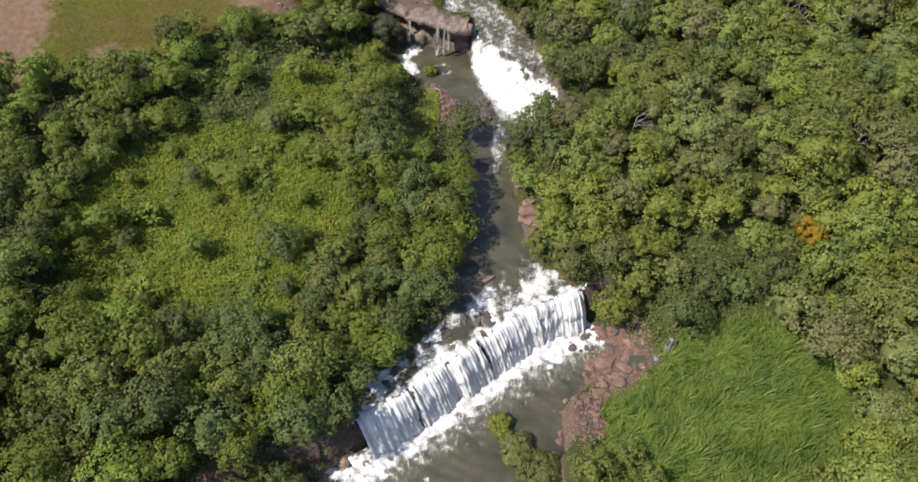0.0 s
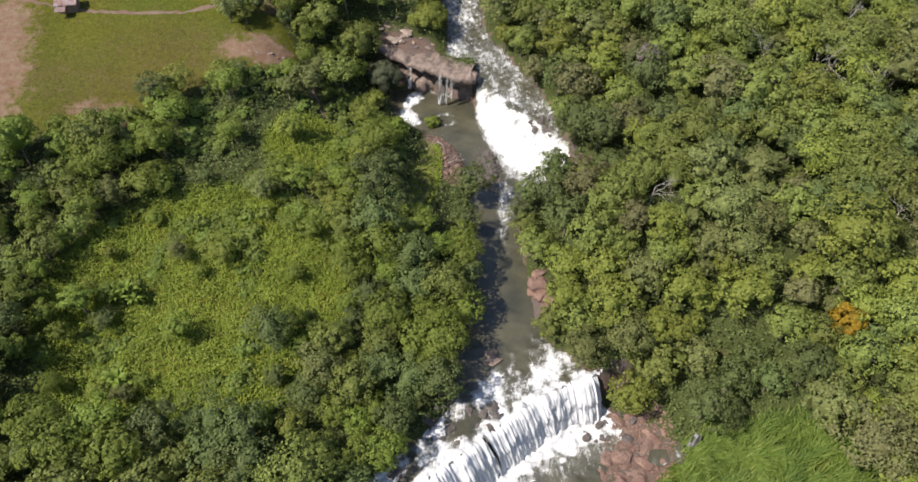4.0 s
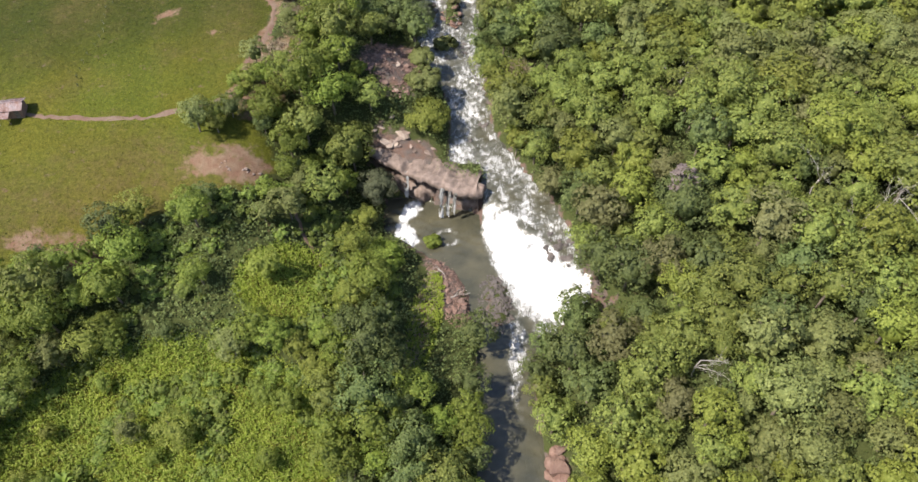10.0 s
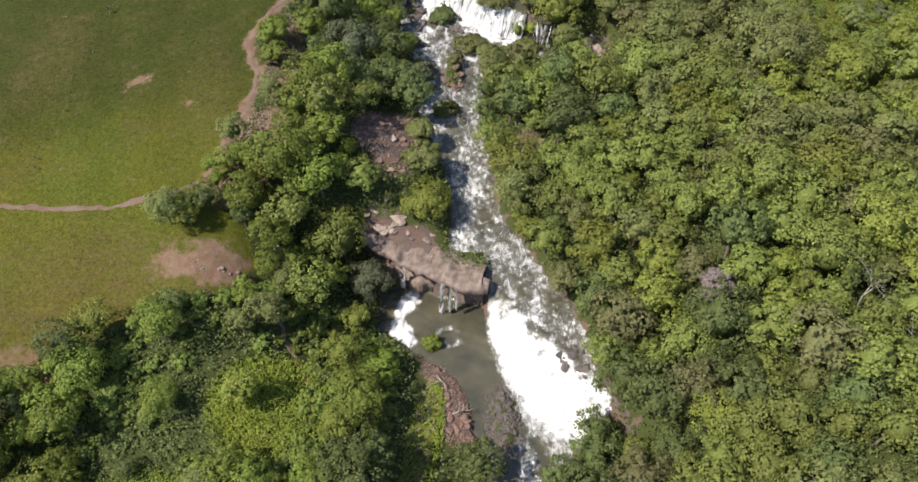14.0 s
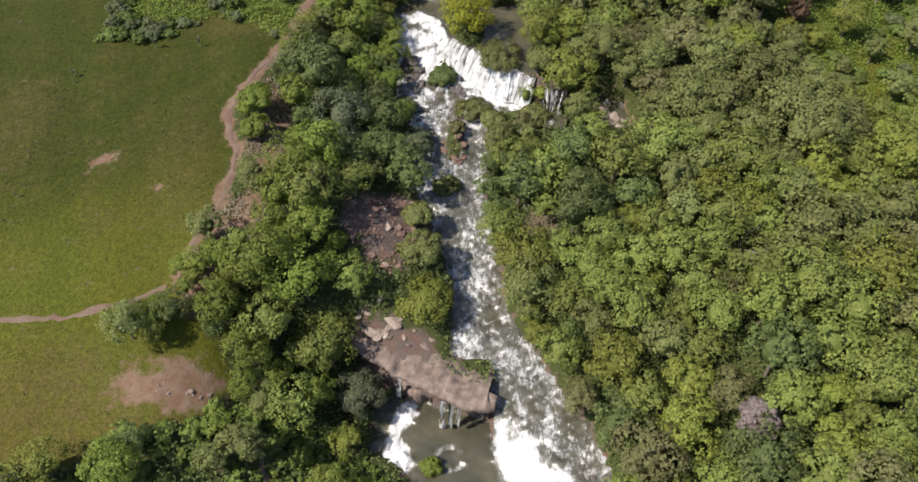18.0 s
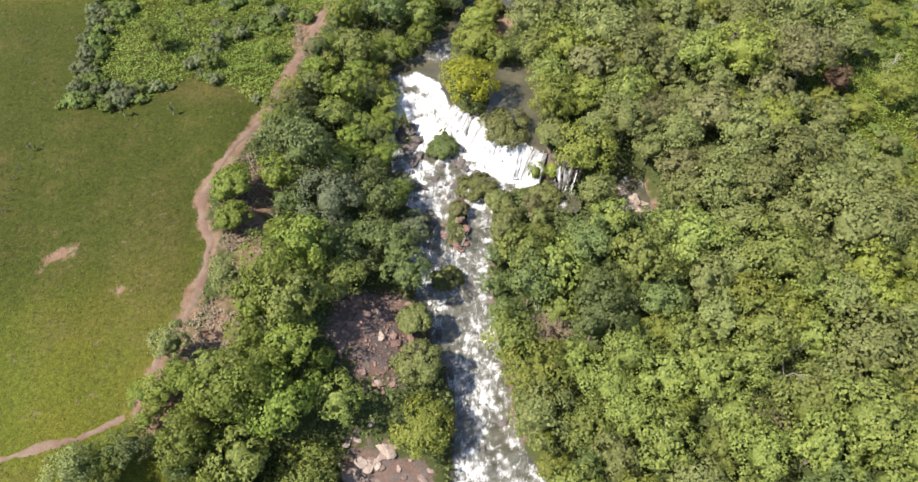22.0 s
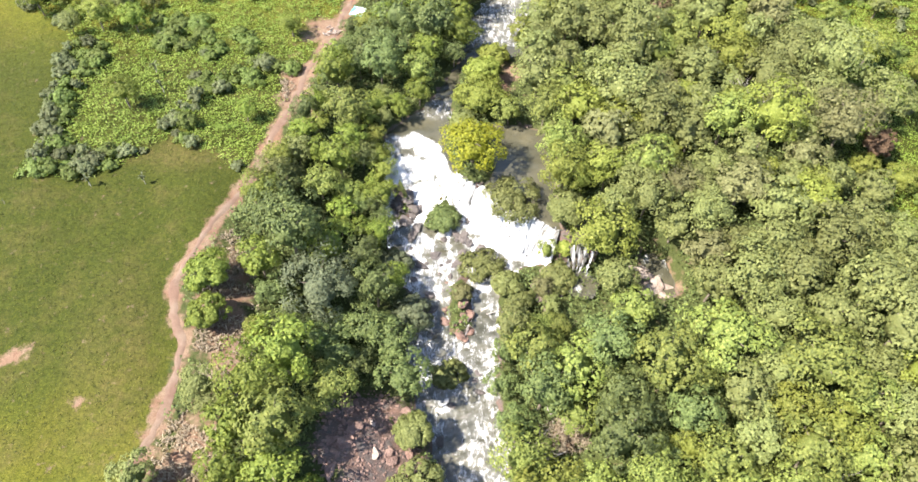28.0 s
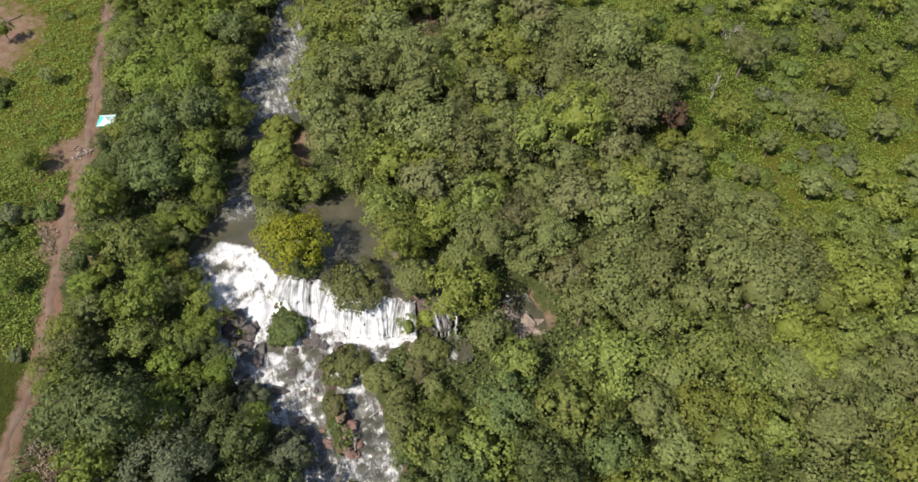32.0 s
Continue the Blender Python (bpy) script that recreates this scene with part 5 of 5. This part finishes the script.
# the overhanging ledge beside the middle fall
def ledge():
    r = np.random.RandomState(8)
    front = np.array([(-21.5, 160.0), (-17, 157.0), (-12.5, 154.4), (-7, 150.9), (-2.5, 149.0), (1.4, 147.9), (3.4, 148.6), (4.1, 150.6)])
    seg = np.r_[0, np.cumsum(np.hypot(*np.diff(front, axis=0).T))]
    u = np.linspace(0, seg[-1], 110)
    fx, fy = np.interp(u, seg, front[:, 0]), np.interp(u, seg, front[:, 1])
    inx, iny = 0.33 + 0 * u, 0.944 + 0 * u
    turn = smooth(u, seg[-1] - 5, seg[-1])
    inx, iny = inx * (1 - turn) - 0.9 * turn, iny * (1 - turn) + 0.45 * turn
    prof = [(9.0, -9), (8.6, -5.5), (7.0, -4.75), (5.4, -4.4), (4.2, -4.25), (3.0, -4.15), (1.8, -4.1), (0.9, -4.15), (0.3, -4.3), (0.03, -4.65), (0.0, -5.2), (0.12, -5.75), (0.45, -6.0), (2.6, -6.2), (3.0, -8.3),
            (2.6, -9.0), (1.7, -9.25), (0.8, -9.5), (0.35, -10.2), (0.3, -13.2)]
    deep = np.array([p[0] for p in prof])[:, None]
    high = np.array([p[1] for p in prof])[:, None]
    n1 = np.convolve(r.normal(0, 1, len(u) + 10), np.ones(11) / 11, "valid") * 1.9
    n2 = np.convolve(r.normal(0, 1, len(u) + 2), np.ones(3) / 3, "valid")
    deep = deep + 2.1 * smooth(u, 13, 17) * (high < -9.1)   # the lower shelf ends half way along
    deep = deep * (1 - 0.45 * turn) + 0.35 * n1 * (deep < 3) + 0.12 * n2 * r.uniform(0.4, 1.3, (len(prof), 1))
    high = high + 0.22 * n1 * (high > -6) + 0.10 * n2 * r.uniform(0.2, 1.3, (len(prof), 1)) + 0.16 * np.sin(u * 0.9 + deep)
    groove = 0.55 * smooth(np.abs(u - 9.6), 0.9, 0.3) + 0.3 * smooth(np.abs(u - 20.5), 1.6, 0.6)
    high = high + 0.34 * waves(fx + inx * deep, fy + iny * deep, 2.4, 61) + 0.22 * waves(fx + inx * deep, fy + iny * deep, 1.2, 62) + 0.5 * np.floor(1.5 + 1.4 * waves(fx + inx * deep, fy + iny * deep, 5.5, 63)) * 0.35
    high = high - groove * (high > -6.2)
    me, _ = grid_mesh("rock_ledge", fx + inx * deep, fy + iny * deep, high + 0 * u)
    root = tagged(new("rock_ledge"), "overhanging brown rock ledge with thin falls running over it", "rock ledge")
    part("ledge_rock", me, LEDGE, root)
    for k, (px, py, s) in enumerate(((-19.2, 161.6, 1.9), (-15.8, 160.9, 1.5), (-10.6, 158.4, 1.6), (-6.0, 155.6, 1.3), (-1.0, 152.6, 1.2))):
        ob = part("slab", ROCKS["pale" if k < 2 else "brown"][k % 3], None, root)
        ob.matrix_basis = pose(px, py, -4.5 + (0.35 if k < 2 else 0.0), 3 * math.sin(k), 3 * math.cos(k), -25 + 20 * k) @ Matrix.Diagonal((s * 1.7, s, 0.6, 1))
    return root


ledge()
waterfall("waterfall_thin", [(-13.6, 154.7), (-12.5, 154.1)], -4.5, -11.4, 0.6, 0.30, "thin strand of water off the rock ledge", 31, (), 0.15)
for k, (x0, y0) in enumerate(((-5.6, 149.95), (-4.3, 149.4), (-2.9, 148.85))):
    waterfall("waterfall_strand", [(x0, y0), (x0 + (1.15, 0.9, 0.7)[k], y0 - 0.4)], -4.55, -11.6, 0.9, 0.28, "thin strand of water off the rock ledge", 32 + k, (), 0.2)


# ---- dead wood ----
def branchy(r, length, girth, levels=3, up=0.6, fork=3):
    """Bare limbs that fork, as arrays."""
    bits = []

    def grow(p, d, L, g, lv):
        q = p + d * L * 0.5 + r.normal(0, 0.06 * L, 3)
        e = p + d * L
        bits.append(tube([p, q, e], [g, g * 0.75, g * 0.45], 5))
        if lv > 0:
            for _ in range(fork):
                n = d + r.normal(0, 0.55, 3)
                n[2] += up * 0.3
                grow(e if r.rand() < 0.6 else q, n / np.linalg.norm(n), L * r.uniform(0.5, 0.75), g * 0.5, lv - 1)

    grow(np.zeros(3), np.array([0, 0, 1.0]), length * 0.45, girth, levels)
    return raw_mesh("limbs", *join_arrays(bits))


for k, (x, y, h) in enumerate(DEAD):
    me = branchy(np.random.RandomState(90 + k), h, 0.16, 4, fork=3)
    me.materials.append(BARE)
    t = tagged(new("dead_tree", me), "bare grey dead tree with pale branches", "dead tree", "dead trees")
    t.matrix_basis = pose(x, y, float(ground_z(x, y)) - 0.3, 0, 0, 50 * k)
for k, (x, y, L, rot) in enumerate(((5.5, 182.5, 7.5, 80), (8.8, 183.2, 6.5, 120), (3.0, 184.5, 5.5, 60), (10.8, 186.0, 5.5, 200), (1.0, 205.5, 4.5, 100), (-3.0, 201.0, 4.0, 150), (-5.8, 134.0, 4.5, 40), (-3.2, 127.0, 4.0, 110), (12.5, 182, 5, 300))):
    me = branchy(np.random.RandomState(120 + k), L, 0.13, 3, 0.0, 3)
    me.materials.append(BARE)
    t = tagged(new("driftwood", me), "grey bare driftwood branches lying among stones", "driftwood", "driftwood")
    z = float(max(ground_z(x, y), river_z(np.array([x]), np.array([y]))[0]))
    t.matrix_basis = pose(x, y, z + 0.25, 78, 0, rot)
x, y, r = land_spots(700, 61, (7, 18, 178, 190), lambda x, y, d: (blob(x, y, 12.5, 184.2, 3.8, 2.6) > 0.2))
blade_stuff("fallen_brush", x, y, r, 5, 0.7, 1.4, 0.05, DRY, "heap of fallen dry brown branches on the bank", "brushwood")


# ---- plants that stand out ----
def leaf_blade(r, length, width, rise):
    """One long arching leaf with a fold along the middle."""
    s = np.linspace(0, 1, 7)
    mid = np.stack([s * length * 0.85, 0 * s, rise * np.sin(s * 2.3) * length * 0.7], 1)
    w = width * np.sin(np.clip(s * 1.05 + 0.04, 0, 1) * np.pi) ** 0.6
    L = mid + np.stack([0 * s, w, 0.25 * w], 1)
    R = mid + np.stack([0 * s, -w, 0.25 * w], 1)
    v = np.concatenate([mid, L, R])
    f = []
    for k in range(6):
        f += [(k, k + 1, 8 + k, 7 + k), (k + 1, k, 14 + k, 15 + k)]
    return raw_mesh("leaf", v, np.array(f))


def banana(x, y, size, seed):
    r = np.random.RandomState(seed)
    root = tagged(new("banana_plant"), "clump of banana plants with long drooping leaves", "plant", "banana plants")
    part("stem", raw_mesh("stem", *tube([(0, 0, -0.3), (0.05, 0, 1.0), (0, 0, 2.0)], [0.22, 0.18, 0.12], 8)), VINE, root)
    for k in range(11):
        me = leaf_blade(r, r.uniform(1.8, 2.6), 0.30, r.uniform(0.5, 1.0))
        ob = part("leaf", me, VINE, root)
        ob.matrix_basis = pose(0, 0, r.uniform(1.4, 2.0), 0, r.uniform(-25, 5), k * 36 + r.uniform(-12, 12))
    root.matrix_basis = pose(x, y, float(ground_z(x, y)), 0, 0, r.uniform(0, 360)) @ Matrix.Scale(size, 4)


for k, (x, y, s) in enumerate(((-63, 88.5, 1.3), (-61.5, 87.0, 1.0), (-64.5, 87.3, 1.0), (-60, 71, 1.3), (-58.6, 70, 1.0), (-61.5, 69.6, 1.0), (-34, 240, 0.9))):
    banana(x, y, s, 140 + k)


def agave(x, y, size, seed):
    r = np.random.RandomState(seed)
    root = tagged(new("young_plant"), "small silvery young plant standing in the field", "plant", "field plants")
    part("stem", raw_mesh("stem", *tube([(0, 0, -0.2), (0.05, 0, 0.7), (0.1, 0, 1.5)], [0.08, 0.06, 0.03], 6)), BARE, root)
    for k in range(9):
        ob = part("leaf", leaf_blade(r, r.uniform(0.8, 1.2), 0.14, 1.0), LEAF["grey_tree"], root)
        ob.matrix_basis = pose(0.05, 0, r.uniform(0.5, 1.4), 0, r.uniform(-40, 0), k * 45)
    root.matrix_basis = pose(x, y, float(ground_z(x, y))) @ Matrix.Scale(size, 4)


for k, (x, y) in enumerate(((-69.6, 227.0), (-60.0, 227.6), (-84, 217), (-63, 252), (-58, 246.5), (-66, 258))):
    agave(x, y, (1.2, 1.1, 0.9, 1.4, 1.3, 1.3)[k], 160 + k)

for k, y in enumerate(np.arange(168, 224, 2.6)):   # a planted row across the field
    agave(-83.6 + 0.7 * math.sin(y * 0.35) + rnd.uniform(-0.3, 0.3), float(y), 0.42 + 0.12 * rnd.random(), 180 + k)

# ---- hut and tent ----
m = Nodes("rusty_tin")
rib = m.add("ShaderNodeTexWave", {"Vector": m.coords(local=True), "Scale": 2.2}, bands_direction="X").outputs[1]
m.set(Base_Color=m.mix(m.ramp(m.noise(0.9, 6, 0.7), [(0.4, 0.0), (0.6, 1.0)]), (0.205, 0.167, 0.167), (0.161, 0.087, 0.068)), Roughness=0.6, Metallic=0.2).bump(rib, 0.6, 0.05)
TIN = m.mat
m = Nodes("hut_boards")
m.set(Base_Color=m.ramp(m.noise(2.5, 5, vector=m.coords((4, 4, 0.4))), [(0.3, (0.099, 0.056, 0.037)), (0.7, (0.205, 0.124, 0.087))]), Roughness=0.9)
BOARDS = m.mat


def box(sx, sy, sz, bevel=0.0):
    bm = bmesh.new()
    bmesh.ops.create_cube(bm, size=1.0, matrix=Matrix.Diagonal((sx, sy, sz, 1)))
    if bevel:
        bmesh.ops.bevel(bm, geom=bm.edges[:], offset=bevel, segments=2, affect="EDGES")
    return bm


def slab(sx, sy, seed, thick=0.06):
    """A sheet of corrugated tin, a little bent."""
    r = np.random.RandomState(seed)
    X, Y = np.meshgrid(np.linspace(-sx / 2, sx / 2, 41), np.linspace(-sy / 2, sy / 2, 6))
    Z = 0.035 * np.cos(X * 2 * np.pi / 0.3) + 0.05 * np.sin(X * 0.9 + r.uniform(0, 6)) * np.sin(Y)
    v = np.concatenate([np.stack([X, Y, Z], -1).reshape(-1, 3), np.stack([X, Y, Z - thick], -1).reshape(-1, 3)])
    i = (np.arange(5)[:, None] * 41 + np.arange(40)).ravel()
    f = np.concatenate([np.stack([i, i + 1, i + 42, i + 41], 1), np.stack([i, i + 41, i + 42, i + 1], 1) + 246])
    return raw_mesh("roof_sheet", v, f)


def hut(x, y, turn):
    root = tagged(new("field_hut"), "small wooden field hut with a rusty tin roof", "hut")
    for name, sx, sy, px, py in (("wall", 4.2, 0.12, 0, -1.44), ("wall", 4.2, 0.12, 0, 1.44), ("wall", 0.12, 2.76, -2.04, 0), ("wall", 0.12, 2.76, 2.04, 0)):
        part(name, box(sx, sy, 2.2), BOARDS, root).location = (px, py, 1.0)
    for k, (py, tilt) in enumerate(((-0.95, 20), (0.95, -20))):
        for q in range(3):
            ob = part("roof_sheet", slab(1.72, 2.1, 10 * k + q), TIN, root)
            ob.matrix_basis = pose(-1.68 + 1.68 * q, py, 2.45 + 0.012 * q, tilt)
    part("ridge_cap", box(5.1, 0.35, 0.08, 0.02), TIN, root).location = (0, 0, 2.84)
    ob = part("lean_to_roof", slab(2.4, 1.9, 77), TIN, root)
    ob.matrix_basis = pose(-1.1, -2.55, 1.75, 12)
    for px in (-2.1, -0.1):
        part("post", raw_mesh("post", *tube([(0, 0, -0.2), (0, 0, 0.8), (0, 0, 1.62)], [0.06, 0.06, 0.05], 7)), BARK, root).location = (px, -3.3, 0)
    part("door", box(0.9, 0.06, 1.8, 0.01), BARK, root).location = (1.1, -1.53, 0.8)
    root.matrix_basis = pose(x, y, float(ground_z(x, y)) + 0.05, 0, 0, turn) @ Matrix.Scale(1.02, 4)


hut(-93.4, 160.4, 8)

m = Nodes("turquoise_canvas")
m.set(Base_Color=m.mix(m.noise(2, 3), (0.037, 0.322, 0.285), (0.062, 0.409, 0.360)), Roughness=0.5)
CANVAS = m.mat
# the turquoise canvas again, whitened to carry the sun's brightness in its colour
m = Nodes("sunlit_canvas")
m.set(Base_Color=m.mix(m.noise(2, 3), (0.384, 0.508, 0.496), (0.465, 0.546, 0.533)), Roughness=0.5)
CANVAS_SUNLIT = m.mat


def tent(x, y, turn):
    root = tagged(new("canopy_tent"), "turquoise canopy tent on four thin legs", "tent")
    top, e, h = (0, 0, 2.75), 1.5, 1.95
    corners = [(-e, -e, h), (e, -e, h), (e, e, h), (-e, e, h)]
    for k in range(4):
        a, b = np.array(corners[k]), np.array(corners[(k + 1) % 4])
        v, s = [], np.linspace(0, 1, 7)
        for q in s:
            for w in s:
                p = (a * (1 - w) + b * w) * (1 - q) + np.array(top) * q
                p[2] -= 0.16 * math.sin(q * math.pi)
                v.append(p)
        f = [(i * 7 + j, i * 7 + j + 1, i * 7 + j + 8, i * 7 + j + 7) for i in range(6) for j in range(6)]
        # all panels but one get the canvas with painted sunlight
        part("roof_panel", raw_mesh("roof_panel", v, np.array(f)), CANVAS if k == 3 else CANVAS_SUNLIT, root, "" if k == 3 else "turquoise panel with sunlight put into its whitish colour")
        edge = box(2 * e, 0.03, 0.22, 0.005)
        ob = part("valance", edge, CANVAS, root)
        ob.matrix_basis = pose(*((a + b) / 2 - (0, 0, 0.12)), 0, 0, 90 * k)
        part("leg", raw_mesh("leg", *tube([(0, 0, -0.1), (0, 0, 1), (0, 0, h)], [0.03, 0.03, 0.025], 7)), BARE, root).location = (a[0] * 0.97, a[1] * 0.97, 0)
    root.matrix_basis = pose(x, y, float(ground_z(x, y)), 0, 0, turn)


tent(-25.9, 277.0, -18)
rs = np.random.RandomState(5)
for k in range(26):
    L = rs.uniform(0.7, 1.6)
    v, f = tube([(-L / 2, 0, 0), (0, 0.04, 0.02), (L / 2, 0, 0)], [0.07, 0.09, 0.06], 6)
    me = raw_mesh("log", v, f)
    me.materials.append(PALE_STONE if k % 3 else BARE)
    ob = tagged(new("cut_log", me), "pale cut log in a heap beside the track", "log", "log heap")
    px, py = -31.6 + rs.normal(0, 0.9), 271.6 + rs.normal(0, 0.8)
    ob.matrix_basis = pose(px, py, float(ground_z(px, py)) + 0.08 + 0.06 * (k % 4), 0, rs.uniform(-6, 6), rs.uniform(0, 180))

# felled, charred logs on the cleared field
for k in range(16):
    L = rs.uniform(1.6, 4.2)
    v, f = tube([(-L / 2, 0, 0), (-L / 6, 0.10, 0.03), (L / 5, -0.06, 0.02), (L / 2, 0.05, 0)], [0.17, 0.20, 0.16, 0.09], 7)
    me = raw_mesh("log", v, f)
    me.materials.append(BARK)
    ob = tagged(new("felled_log", me), "dark felled log lying on the cleared brown field", "log", "felled logs")
    px, py = -53 + rs.uniform(-12, 12), 315 + rs.uniform(-11, 12)
    ob.matrix_basis = pose(px, py, float(ground_z(px, py)) + 0.12, 0, rs.uniform(-3, 3), rs.uniform(0, 180))
